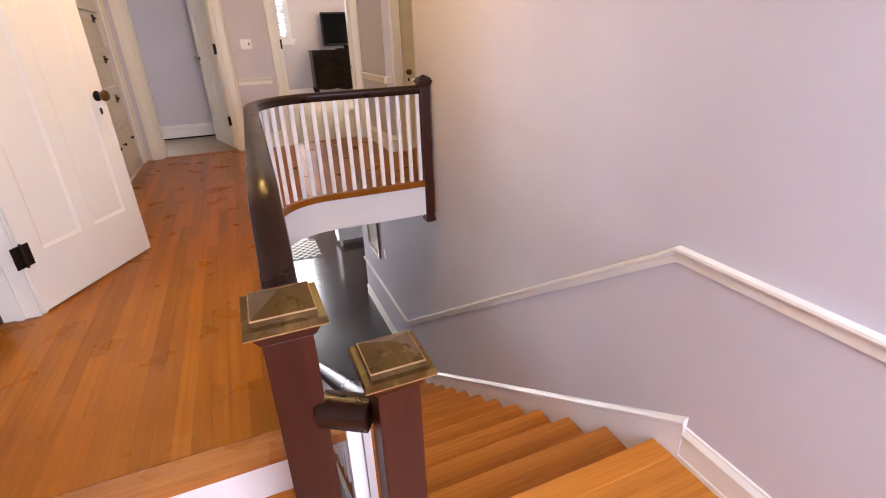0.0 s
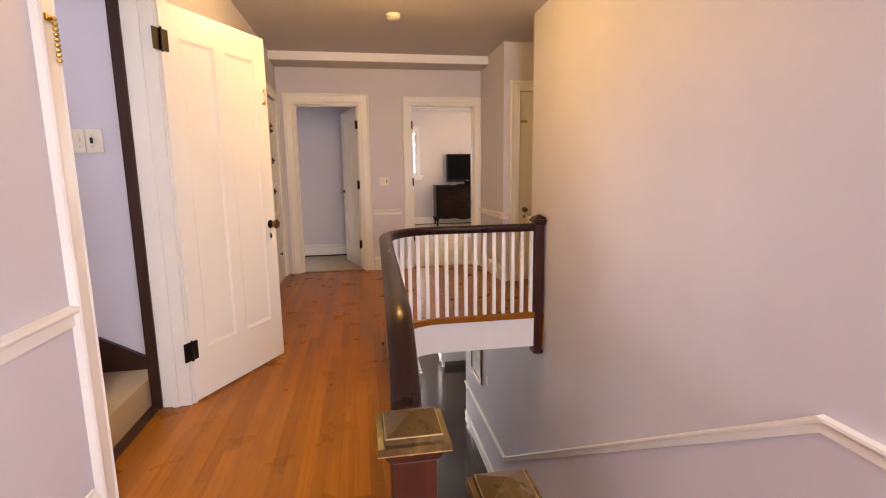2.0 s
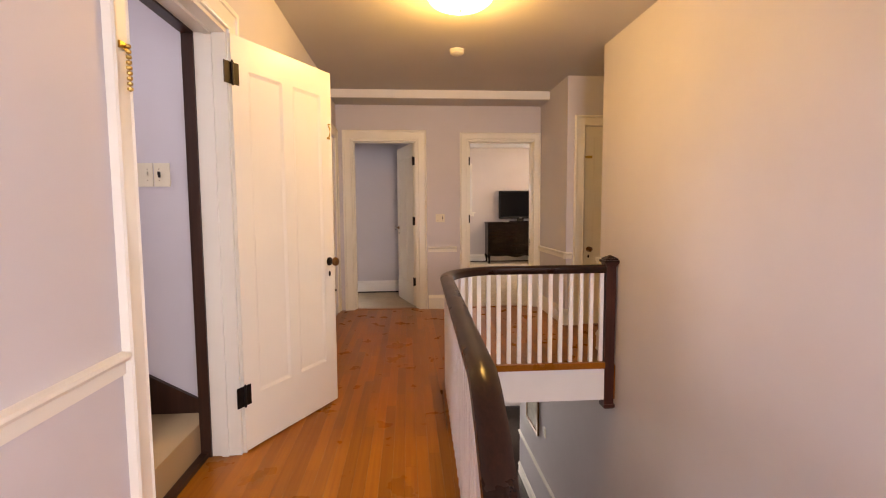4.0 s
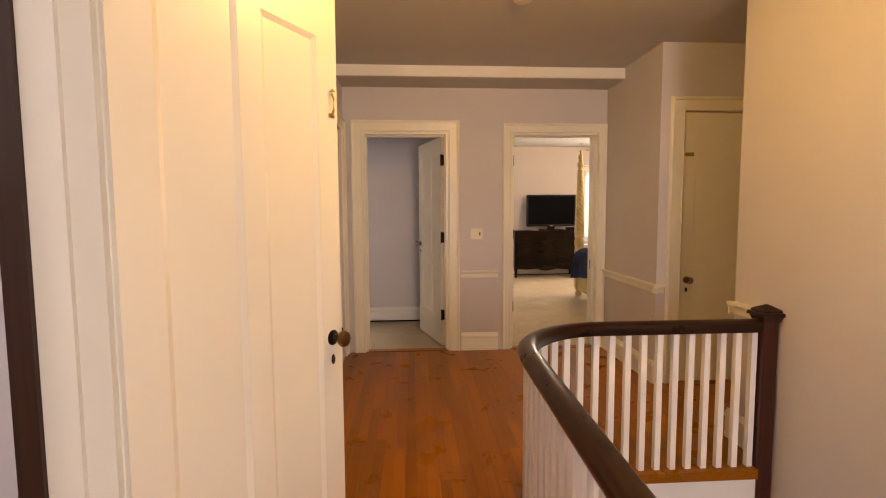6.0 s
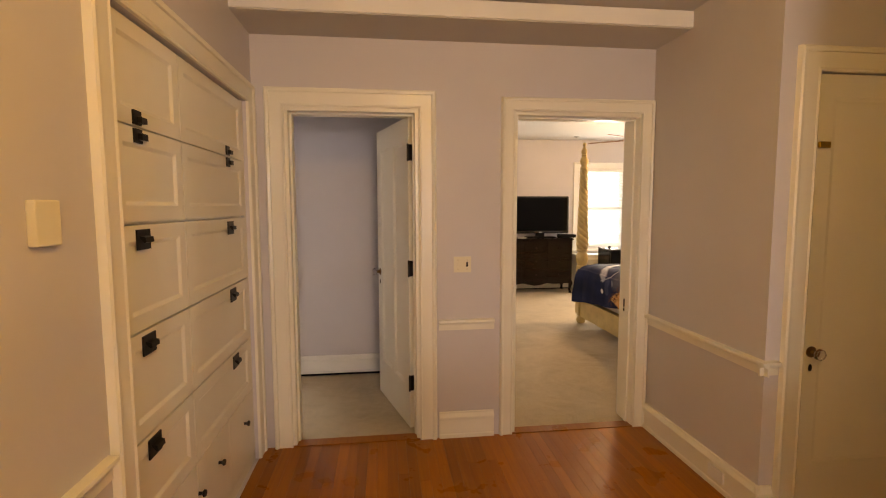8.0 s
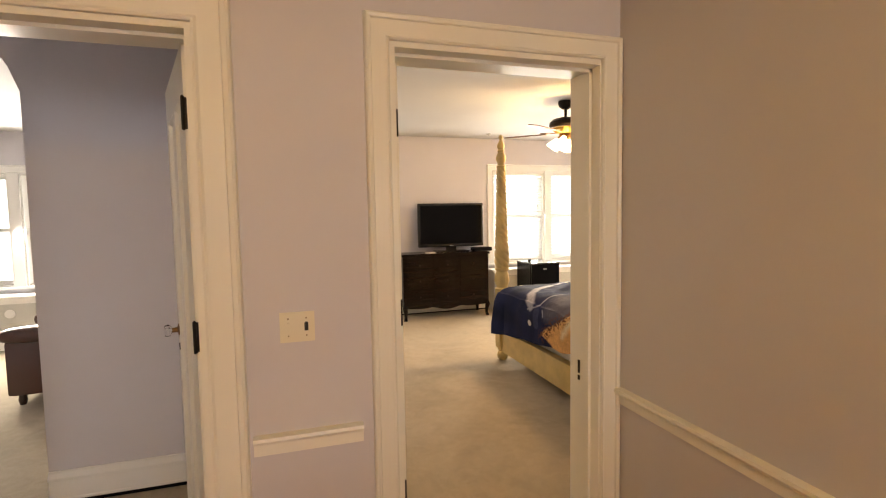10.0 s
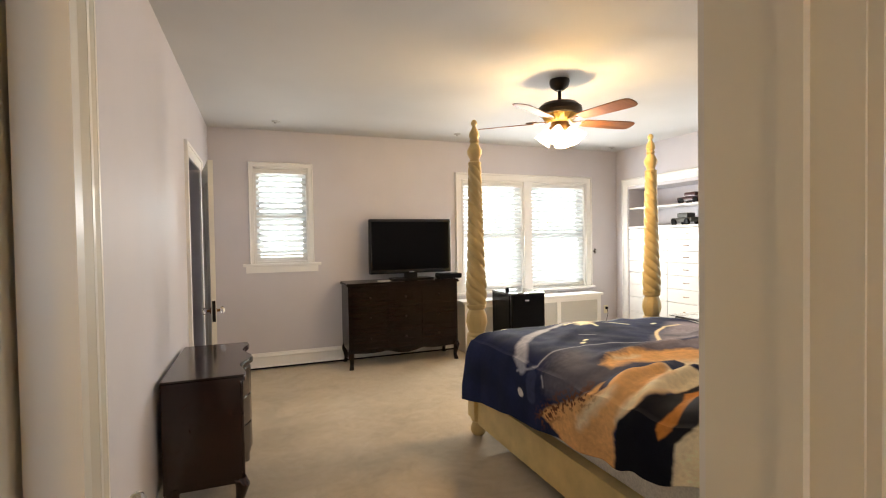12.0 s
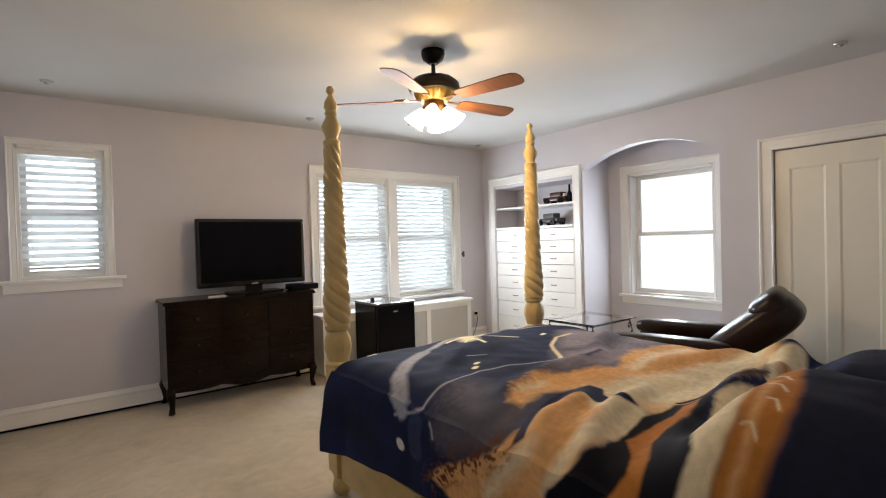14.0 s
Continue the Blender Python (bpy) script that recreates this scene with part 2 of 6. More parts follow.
def thing(name, label, category, place=(0, 0, 0), group="", kind=""):
    ob = new(name)
    ob.empty_display_size = 0.1
    ob.location = place
    return tagged(ob, label, category, group, kind)


def struct(name, bm, material, label="", category="", smooth=False):
    return tagged(part(name, bm, material, None, label, smooth), category=category, kind="structure")


def wall_mesh(axis, face, back, s0, s1, z0, z1, holes=()):
    """A wall slab between two planes, with rectangular openings (s0, s1, z0, z1) through it. axis: the axis across it."""
    ss = sorted({s0, s1, *[h[i] for h in holes for i in (0, 1) if s0 < h[i] < s1]})
    zs = sorted({z0, z1, *[h[i] for h in holes for i in (2, 3) if z0 < h[i] < z1]})
    solid = [[not any(h[0] <= (a + b) / 2 <= h[1] and h[2] <= (c + d) / 2 <= h[3] for h in holes) for c, d in zip(zs, zs[1:])] for a, b in zip(ss, ss[1:])]
    bm = bmesh.new()
    put = (lambda s, t, z: (s, t, z)) if axis == "y" else (lambda s, t, z: (t, s, z))
    cache = {}

    def vert(s, t, z):
        key = (round(s, 5), round(t, 5), round(z, 5))
        if key not in cache:
            cache[key] = bm.verts.new(put(s, t, z))
        return cache[key]

    def quad(*q):
        bm.faces.new([vert(*p) for p in q])

    ns, nz = len(ss) - 1, len(zs) - 1
    for i in range(ns):
        for j in range(nz):
            if not solid[i][j]:
                continue
            a, b, c, d = ss[i], ss[i + 1], zs[j], zs[j + 1]
            for t in (face, back):
                quad((a, t, c), (b, t, c), (b, t, d), (a, t, d))
            if i == 0 or not solid[i - 1][j]:
                quad((a, face, c), (a, back, c), (a, back, d), (a, face, d))
            if i == ns - 1 or not solid[i + 1][j]:
                quad((b, face, c), (b, back, c), (b, back, d), (b, face, d))
            if j == 0 or not solid[i][j - 1]:
                quad((a, face, c), (b, face, c), (b, back, c), (a, back, c))
            if j == nz - 1 or not solid[i][j + 1]:
                quad((a, face, d), (b, face, d), (b, back, d), (a, back, d))
    return bm


def arch_fill(bm, axis, face, back, a, b, spring, rise, top, n=24):
    """The wall above a segmental arch from a to b."""
    half, mid = (b - a) / 2, (a + b) / 2
    rad = (half * half + rise * rise) / (2 * rise)

    def curve(s):
        return spring + math.sqrt(max(rad * rad - (s - mid) ** 2, 0)) - (rad - rise)

    put = (lambda s, t, z: (s, t, z)) if axis == "y" else (lambda s, t, z: (t, s, z))
    for t in (face, back):
        low = [bm.verts.new(put(a + (b - a) * i / n, t, curve(a + (b - a) * i / n))) for i in range(n + 1)]
        high = [bm.verts.new(put(a + (b - a) * i / n, t, top)) for i in range(n + 1)]
        for i in range(n):
            bm.faces.new((low[i], low[i + 1], high[i + 1], high[i]))
        if t == face:
            keep = low
    for i in range(n):
        bm.faces.new((keep[i], keep[i + 1], low[i + 1], low[i]))


def on_wall(facing, plane):
    """From (along, height, proud) to the world, on a wall that faces that way."""
    return {"-y": lambda s, z, d: (s, plane - d, z), "+y": lambda s, z, d: (s, plane + d, z),
            "-x": lambda s, z, d: (plane - d, s, z), "+x": lambda s, z, d: (plane + d, s, z)}[facing]


CASE = [(0.0, 0.0), (0.0, 0.014), (0.008, 0.018), (0.016, 0.014), (0.078, 0.016), (0.082, 0.024), (0.096, 0.027), (0.104, 0.022), (0.108, 0.0)]
CHAIR = [(0.0, 0.726), (0.010, 0.728), (0.010, 0.764), (0.024, 0.770), (0.030, 0.780), (0.028, 0.790), (0.0, 0.794)]
BASE = [(0.0, 0.0), (0.018, 0.0), (0.018, 0.022), (0.014, 0.028), (0.014, 0.118), (0.022, 0.124), (0.022, 0.136), (0.010, 0.156), (0.008, 0.166), (0.0, 0.168)]


def casing(name, facing, plane, a, b, top, material=None, floor=0.0, label="", width=1.0, sill=None):
    """Mitred casing round an opening; sill: the height of its foot where it stands on a window stool."""
    put = on_wall(facing, plane)
    bm = bmesh.new()
    foot = floor if sill is None else sill
    rows = []
    for u, d in CASE:
        u *= width
        rows.append([bm.verts.new(put(*p, d)) for p in ((a - u, foot), (a - u, top + u), (b + u, top + u), (b + u, foot))])
    for p, q in zip(rows, rows[1:]):
        for i in range(3):
            bm.faces.new((p[i], p[i + 1], q[i + 1], q[i]))
    return struct(name, bm, material or TRIM, label, "trim")


def moulding(name, profile, facing, plane, s0, s1, lift=0.0, rise=0.0, material=None, label="", category="trim"):
    """A moulding along a wall; rise: how much it climbs from s0 to s1."""
    put = on_wall(facing, plane)
    bm = bmesh.new()
    ends = [[bm.verts.new(put(s, z + lift + h, d)) for d, z in profile] for s, h in ((s0, 0.0), (s1, rise))]
    n = len(profile)
    for i in range(n):
        bm.faces.new((ends[0][i], ends[0][(i + 1) % n], ends[1][(i + 1) % n], ends[1][i]))
    for e in ends:
        bm.faces.new(e)
    return struct(name, bm, material or TRIM, label, category)


def jambs(name, axis, face, back, a, b, top, material=None, t=0.02, stop=None):
    """The lining of a door opening, with a stop."""
    bm = bmesh.new()
    lo, hi = min(face, back), max(face, back)
    cells = [(a - t, a, lo, hi, 0, top), (b, b + t, lo, hi, 0, top), (a - t, b + t, lo, hi, top, top + t)]
    if stop is not None:
        cells += [(a, a + 0.012, stop, stop + 0.03, 0, top), (b - 0.012, b, stop, stop + 0.03, 0, top), (a, b, stop, stop + 0.03, top - 0.012, top)]
    for s0, s1, t0, t1, z0, z1 in cells:
        if axis == "y":
            box(bm, s0, s1, t0, t1, z0, z1)
        else:
            box(bm, t0, t1, s0, s1, z0, z1)
    return struct(name, bm, material or TRIM, "white painted door jamb", "trim")

# ---- the large structure ----
TH = 0.198        # depth of the wall with the two doorways
XL, W, YF, YB, XE, XW = -0.83, 1.605, 5.48, 10.77, 5.75, 0.42
HALL_TOP, BED_TOP = 2.52, 2.61
LANDING, LOWER = -0.53, -2.685
RUN, RISE = 0.281, (LANDING - LOWER) / 12        # the main flight
OP_L, OP_R = (-0.655, 0.118), (0.705, 1.522)          # the two doorways of the far hall wall
DOOR_TOP = 2.03
ARCH_A, ARCH_B = 7.67, 9.11

# hall floor slab with the rounded corner of the stairwell
R_WELL, CX, CY = 0.42, 0.70, 2.86
def well_edge(off=0.0, n=14, start=0.82, stop=1.605):
    """The line of the stairwell's edge, off metres towards the hall."""
    pts = [(0.225 + 0.055 * (start - 0.82) / 1.98 - off, start)]
    for i in range(n + 1):
        a = math.pi - i * math.pi / 2 / n
        pts.append((CX + (R_WELL + off) * math.cos(a), CY + (R_WELL + off) * math.sin(a)))
    pts.append((stop, CY + R_WELL + off))
    return pts

YW = CY + R_WELL
bm = bmesh.new()
box(bm, XL, 0.225, 0.80, YW, -0.30, -0.024)
box(bm, XL, 3.0, YW + 0.005, YF, -0.30, -0.024)
arc = [p for p in well_edge(0.005)[1:-1]]
for z, flip in ((-0.024, False), (-0.30, True)):
    c = bm.verts.new((0.225, YW + 0.005, z))
    vs = [bm.verts.new((0.225, 0.82, z))] + [bm.verts.new((x, y, z)) for x, y in arc]
    for p, q in zip(vs, vs[1:]):
        bm.faces.new((c, p, q) if not flip else (c, q, p))
hall_floor = struct("floor_hall", bm, FLOOR, "honey-coloured narrow oak strip floor", "floor")
struct("floor_bedroom", boxes((XW - 1.2, 6.4, YF + 0.06, YB + 0.2, -0.30, -0.012), (-4.6, XW - 1.2, YF + 0.06, YB + 0.2, -0.30, -0.012)), CARPET, "beige cut-pile carpet", "carpet")
struct("floor_landing", boxes((XL, W, -2.1, 0.67, LANDING - 0.22, LANDING)), TREAD, "honey oak stair landing", "floor")
struct("floor_lower", boxes((-3.0, 4.0, 0.3, 10.4, LOWER - 0.2, LOWER)), DARKFLOOR, "dark stained wood floor of the storey below", "floor")

# ceilings
struct("ceiling_hall", boxes((XL - 0.2, 3.1, -2.3, YF, HALL_TOP, HALL_TOP + 0.15)), CEIL, "painted plaster hall ceiling", "ceiling")
struct("ceiling_soffit", boxes((XL, W, 5.13, YF, 2.425, HALL_TOP)), CEIL, "lowered plaster soffit over two doors", "ceiling")
moulding("trim_soffit", [(0.0, 2.43), (0.012, 2.43), (0.012, 2.515), (0.0, 2.515)], "-y", 5.13, XL, W)
struct("ceiling_bedroom", boxes((XW - 0.1, 6.45, YF + TH, YB + 0.2, BED_TOP, BED_TOP + 0.12)), CEIL_BED, "white plaster bedroom ceiling", "ceiling")
struct("ceiling_far_room", boxes((-4.6, XW - 0.1, YF + TH, YB + 0.2, 2.52, 2.66)), CEIL_BED, "white plaster ceiling", "ceiling")
struct("ceiling_lower", boxes((-3.0, XL, 0.3, 10.4, -0.32, -0.31), (W + 0.13, 4.0, 0.3, 10.4, -0.32, -0.31), (XL, W + 0.13, YF, 10.4, -0.32, -0.31)), CEIL, "plaster ceiling of the storey below", "ceiling")

# walls of hall and stairs
LD0, LD1 = 1.24, 2.07        # attic stair door
CB0, CB1 = 4.03, 5.36        # linen cupboard
struct("wall_hall_west", wall_mesh("x", XL, XL - 0.14, -2.1, YF, -0.6, HALL_TOP, [(LD0, LD1, -0.05, DOOR_TOP), (CB0, CB1, 0.0, DOOR_TOP)]), WALL, "lilac-grey painted plaster wall", "wall")
struct("wall_hall_north", wall_mesh("y", YF, YF + TH, XL, W + 0.12, 0.0, HALL_TOP, [(*OP_L, 0.0, DOOR_TOP), (*OP_R, 0.0, DOOR_TOP)]), WALL, "lilac-grey painted plaster wall", "wall")
struct("wall_stairs_east", wall_mesh("x", W, W + 0.12, -2.1, 3.62, LOWER, HALL_TOP), WALL, "lilac-grey painted stair wall", "wall")
struct("wall_lower_east", wall_mesh("x", W, W + 0.12, 3.62, 6.45, LOWER, -0.30), WALL, "lilac-grey painted lower wall", "wall")
struct("wall_hall_jog", wall_mesh("x", W, W + 0.12, 4.62, YF, 0.0, HALL_TOP), WALL, "lilac-grey painted plaster wall", "wall")
CL0, CL1 = 1.785, 2.50
struct("wall_closet", wall_mesh("y", 4.50, 4.62, W, 3.0, 0.0, HALL_TOP, [(CL0, CL1, 0.0, DOOR_TOP)]), WALL, "lilac-grey painted plaster wall", "wall")
struct("wall_hall_nook_south", wall_mesh("y", 3.50, 3.62, W + 0.12, 3.0, -0.3, HALL_TOP), WALL, "lilac-grey painted plaster wall", "wall")
struct("wall_hall_nook_east", wall_mesh("x", 2.88, 3.0, 3.62, 4.50, -0.3, HALL_TOP), WALL, "lilac-grey painted plaster wall", "wall")
struct("wall_landing_south", wall_mesh("y", -2.1, -2.24, XL - 0.14, W + 0.12, LANDING - 0.2, HALL_TOP, [(0.21, 1.55, 0.88, 2.22)]), WALL, "lilac-grey painted plaster wall", "wall")
struct("wall_lower_north", wall_mesh("y", 10.1, 10.25, -3.0, 4.0, LOWER, -0.3, [(-0.1, 1.1, LOWER, -0.65)]), WALL, "painted lower wall", "wall")
struct("wall_lower_west", wall_mesh("x", -2.85, -3.0, 0.3, 10.2, LOWER, -0.3), WALL, "painted lower wall", "wall")
struct("wall_lower_far_east", wall_mesh("x", 3.85, 4.0, 3.6, 10.2, LOWER, -0.3), WALL, "painted lower wall", "wall")
struct("wall_lower_south", wall_mesh("y", 0.45, 0.3, -3.0, W, LOWER, LANDING - 0.22), WALL, "painted lower wall", "wall")
struct("wall_under_nook", wall_mesh("y", 6.33, 6.45, W + 0.12, 4.0, LOWER, -0.3), WALL, "painted lower wall", "wall")

# attic stair enclosure
struct("wall_attic_north", wall_mesh("y", 2.21, 2.33, -3.6, XL - 0.14, -0.1, 3.4), WALL, "lilac-grey painted attic stair wall", "wall")
struct("wall_attic_south", wall_mesh("y", 1.10, 0.98, -3.6, XL - 0.14, -0.1, 3.4), WALL, "lilac-grey painted attic stair wall", "wall")
struct("wall_attic_end", wall_mesh("x", -3.6, -3.72, 0.98, 2.33, -0.1, 3.4, [(1.33, 1.97, 1.93, 2.97)]), WALL, "lilac-grey painted attic stair wall", "wall")
struct("ceiling_attic", boxes((-3.72, XL - 0.14, 0.98, 2.33, 3.4, 3.5)), CEIL, "plaster ceiling over attic stairs", "ceiling")
struct("floor_attic_entry", boxes((-1.06, XL, 1.10, 2.21, -0.2, -0.001)), FLOOR, "oak threshold of attic stairs", "floor")

# bedroom walls
WA, WB, WC = (0.862, 1.433, 1.15, 2.208), (3.325, 5.215, 0.70, 2.13), (7.93, 8.85, 0.70, 2.06)
struct("wall_bedroom_north", wall_mesh("y", YB, YB + 0.2, XW, XE + 0.1, 0.0, BED_TOP, [WA, WB]), WALL_BED, "pale grey painted bedroom wall", "wall")
BD0, BD1 = 9.14, 9.90
struct("wall_bedroom_west", wall_mesh("x", XW, XW - 0.12, YF + TH, YB + 0.2, 0.0, 2.66, [(BD0, BD1, 0.0, DOOR_TOP)]), WALL_BED, "pale grey painted bedroom wall", "wall")
struct("wall_bedroom_south", wall_mesh("y", YF + TH - 0.05, YF + TH, W + 0.12, XE + 0.1, 0.0, BED_TOP), WALL_BED, "pale grey painted bedroom wall", "wall")
ED0, ED1 = 6.50, 7.26
BI0, BI1 = 9.24, 10.525        # built-in drawers
bm = wall_mesh("x", XE, XE + 0.12, YF + TH, YB + 0.2, 0.0, BED_TOP, [(ED0, ED1, 0.0, DOOR_TOP), (ARCH_A, ARCH_B, 0.0, BED_TOP - 0.1), (BI0, BI1, 0.05, 2.06)])
arch_fill(bm, "x", XE, XE + 0.12, ARCH_A, ARCH_B, 2.12, 0.19, BED_TOP - 0.1)
struct("wall_bedroom_east", bm, WALL_BED, "pale grey wall with a segmental arch", "wall")
struct("wall_alcove_east", wall_mesh("x", 6.25, 6.42, ARCH_A - 0.12, ARCH_B + 0.12, 0.0, BED_TOP, [WC]), WALL_BED, "pale grey alcove wall", "wall")
struct("wall_alcove_north", wall_mesh("y", ARCH_B, ARCH_B + 0.12, XE + 0.12, 6.25, 0.0, BED_TOP), WALL_BED, "pale grey alcove wall", "wall")
struct("wall_alcove_south", wall_mesh("y", ARCH_A, ARCH_A - 0.12, XE + 0.12, 6.25, 0.0, BED_TOP), WALL_BED, "pale grey alcove wall", "wall")
struct("wall_closet_back", wall_mesh("x", XE + 0.5, XE + 0.56, 6.2, ARCH_A - 0.12, 0.0, BED_TOP), WALL_BED, "closet back wall", "wall")

# lobby and far room behind the other doorway
bm = wall_mesh("y", 6.76, 7.0, -2.6, XW - 0.12, 0.0, 2.52, [(-1.9, -0.87, 0.0, 2.51)])
arch_fill(bm, "y", 6.76, 7.0, -1.9, -0.87, 2.09, 0.41, 2.51)
struct("wall_lobby_arch", bm, WALL_BED, "grey wall with an arched opening", "wall")
WD = (-3.70, -1.80, 0.70, 2.03)
struct("wall_far_room_north", wall_mesh("y", YB, YB + 0.2, -4.6, XW - 0.12, 0.0, 2.52, [WD]), WALL_BED, "pale grey painted wall", "wall")
struct("wall_far_room_west", wall_mesh("x", -4.5, -4.6, YF, YB + 0.2, 0.0, 2.52), WALL_BED, "pale grey painted wall", "wall")
struct("wall_lobby_south", wall_mesh("y", YF + TH - 0.05, YF + TH, -4.6, XL, 0.0, 2.52), WALL_BED, "pale grey painted wall", "wall")

# trims of the hall
DOORS_N = (("left", OP_L), ("right", OP_R))
for side, (a, b) in DOORS_N:
    casing("trim_doorway_" + side, "-y", YF, a, b, DOOR_TOP, HTRIM, 0.0, "cream painted moulded door casing", 1.0 if side == "left" else 0.77)
    casing("trim_doorway_inner_" + side, "+y", YF + TH, a, b, DOOR_TOP, None, 0.0, "white painted moulded door casing")
    jambs("trim_jamb_" + side, "y", YF, YF + TH, a + 0.02, b - (0.02 if side == "left" else 0.004), DOOR_TOP - 0.02, HTRIM, 0.02, YF + 0.055)
casing("trim_attic_door", "+x", XL, LD0, LD1, DOOR_TOP, HTRIM, 0.0, "cream painted moulded door casing")
jambs("trim_jamb_attic", "x", XL, XL - 0.14, LD0 + 0.02, LD1 - 0.02, DOOR_TOP - 0.02, HTRIM, 0.02, XL - 0.09)
casing("trim_cupboard", "+x", XL, CB0, CB1, DOOR_TOP, CREAM, 0.0, "ivory painted cupboard casing")
casing("trim_closet", "-y", 4.50, CL0, CL1, DOOR_TOP, CREAM, 0.0, "ivory painted door casing")
casing("trim_bedroom_closet", "-x", XE, ED0, ED1, DOOR_TOP, None, 0.0, "white painted door casing")
casing("trim_bedroom_west_door", "+x", XW, BD0, BD1, DOOR_TOP, None, 0.0, "white painted door casing")
casing("trim_built_in", "-x", XE, BI0, BI1, 2.08, None, 0.0, "white painted built-in surround")

C = 0.1195
moulding("trim_chair_rail_west", CHAIR, "+x", XL, 0.62, LD0 - 0.109, material=HTRIM)
moulding("trim_chair_rail_west_mid", CHAIR, "+x", XL, LD1 + C, CB0 - C, material=HTRIM)
moulding("trim_chair_rail_north", CHAIR, "-y", YF, OP_L[1] + C, OP_R[0] - C, -0.036, material=HTRIM)
moulding("trim_chair_rail_jog", CHAIR, "-x", W, 4.47, YF, -0.036, material=HTRIM)
moulding("trim_chair_rail_jog_end", CHAIR, "-y", 4.50, W - 0.03, CL0 - C, -0.036, material=HTRIM)
moulding("trim_chair_rail_newel", CHAIR, "-x", W, 3.36, 3.645, material=HTRIM)
moulding("trim_chair_rail_nook", CHAIR, "+y", 3.62, W - 0.03, 2.88, material=HTRIM)
moulding("trim_chair_rail_landing", CHAIR, "-x", W, -2.1, 0.765, -0.427, material=HTRIM)
moulding("trim_chair_rail_stairs", CHAIR, "-x", W, 0.765, 4.36, -0.427, -2.395, material=HTRIM)
moulding("trim_chair_rail_lower", CHAIR, "-x", W, 4.36, 6.45, LOWER - 0.137, 0.0, material=HTRIM)
moulding("baseboard_west", BASE, "+x", XL, 0.82, LD0 - C, material=HTRIM)
moulding("baseboard_west_mid", BASE, "+x", XL, LD1 + C, CB0 - C, material=HTRIM)
moulding("baseboard_north", BASE, "-y", YF, OP_L[1] + C, OP_R[0] - C, material=HTRIM)
moulding("baseboard_jog", BASE, "-x", W, 4.48, YF, material=HTRIM)
moulding("baseboard_jog_end", BASE, "-y", 4.50, W - 0.02, CL0 - C, material=HTRIM)
moulding("baseboard_landing", BASE, "-x", W, -2.1, 0.585, LANDING, material=HTRIM)
moulding("baseboard_newel", BASE, "-x", W, 3.355, 3.64, material=HTRIM)
moulding("baseboard_lower", BASE, "-x", W, 4.2, 6.45, LOWER, material=HTRIM)
moulding("baseboard_bed_north", BASE, "-y", YB, XW, XE)
moulding("baseboard_bed_west", BASE, "+x", XW, YF + 0.2, BD0 - C)
moulding("baseboard_bed_west_far", BASE, "+x", XW, BD1 + C, YB)
moulding("baseboard_bed_south", BASE, "+y", YF + TH, W + 0.13, XE)
moulding("baseboard_lobby", BASE, "-y", 6.76, -0.87, XW - 0.12)
moulding("baseboard_alcove", BASE, "-x", 6.25, ARCH_A, ARCH_B)
moulding("trim_carpet_edge", [(0.0, -0.004), (0.024, -0.004), (0.024, 0.012), (0.0, 0.012)], "-y", YB, XW, XE, material=BLACKP)
moulding("trim_carpet_edge_lobby", [(0.0, -0.004), (0.024, -0.004), (0.024, 0.012), (0.0, 0.012)], "-y", 6.76, -0.87, XW - 0.12, material=BLACKP)
SKIRT = [(0.0, -0.30), (0.018, -0.30), (0.018, 0.03), (0.024, 0.036), (0.024, 0.05), (0.010, 0.066), (0.0, 0.07)]
moulding("trim_stair_skirt", SKIRT, "-x", W, 0.585, 3.95, -0.382, -2.15)
for side, (a, b) in DOORS_N:
    struct("trim_threshold_" + side, boxes((a, b, YF - 0.01, YF + 0.07, -0.01, 0.006)), FLOOR, "oak door threshold", "trim")

# ---- doors ----
def door_leaf(name, label, w, h, t, panels, deep=0.012):
    """A panelled leaf: hinge edge at x = 0, running to x = w, between y = 0 and y = t."""
    d = thing(name, label, "door", kind="structure")
    bm = bmesh.new()
    xs = sorted({0, w, *[p[i] for p in panels for i in (0, 1)]})
    zs = sorted({0, h, *[p[i] for p in panels for i in (2, 3)]})
    for a, b in zip(xs, xs[1:]):
        for c, e in zip(zs, zs[1:]):
            if any(p[0] <= (a + b) / 2 <= p[1] and p[2] <= (c + e) / 2 <= p[3] for p in panels):
                continue
            box(bm, a, b, 0, t, c, e)
    bmesh.ops.remove_doubles(bm, verts=bm.verts, dist=1e-5)
    part("leaf", bm, CREAM, d)
    for p in panels:
        bm = bmesh.new()
        rings = []
        for y, g in ((deep, 0.016), (0.0005, 0.0003), (t - 0.0005, 0.0003), (t - deep, 0.016)):     # raised sticking slopes down to the flat panel
            rings.append([bm.verts.new((x, y, z)) for x, z in ((p[0] + g, p[2] + g), (p[1] - g, p[2] + g), (p[1] - g, p[3] - g), (p[0] + g, p[3] - g))])
        for o, q in zip(rings, rings[1:]):
            for i in range(4):
                bm.faces.new((o[i], o[(i + 1) % 4], q[(i + 1) % 4], q[i]))
        bm.faces.new(rings[0]), bm.faces.new(rings[-1])
        part("panel", bm, CREAM, d)
    return d


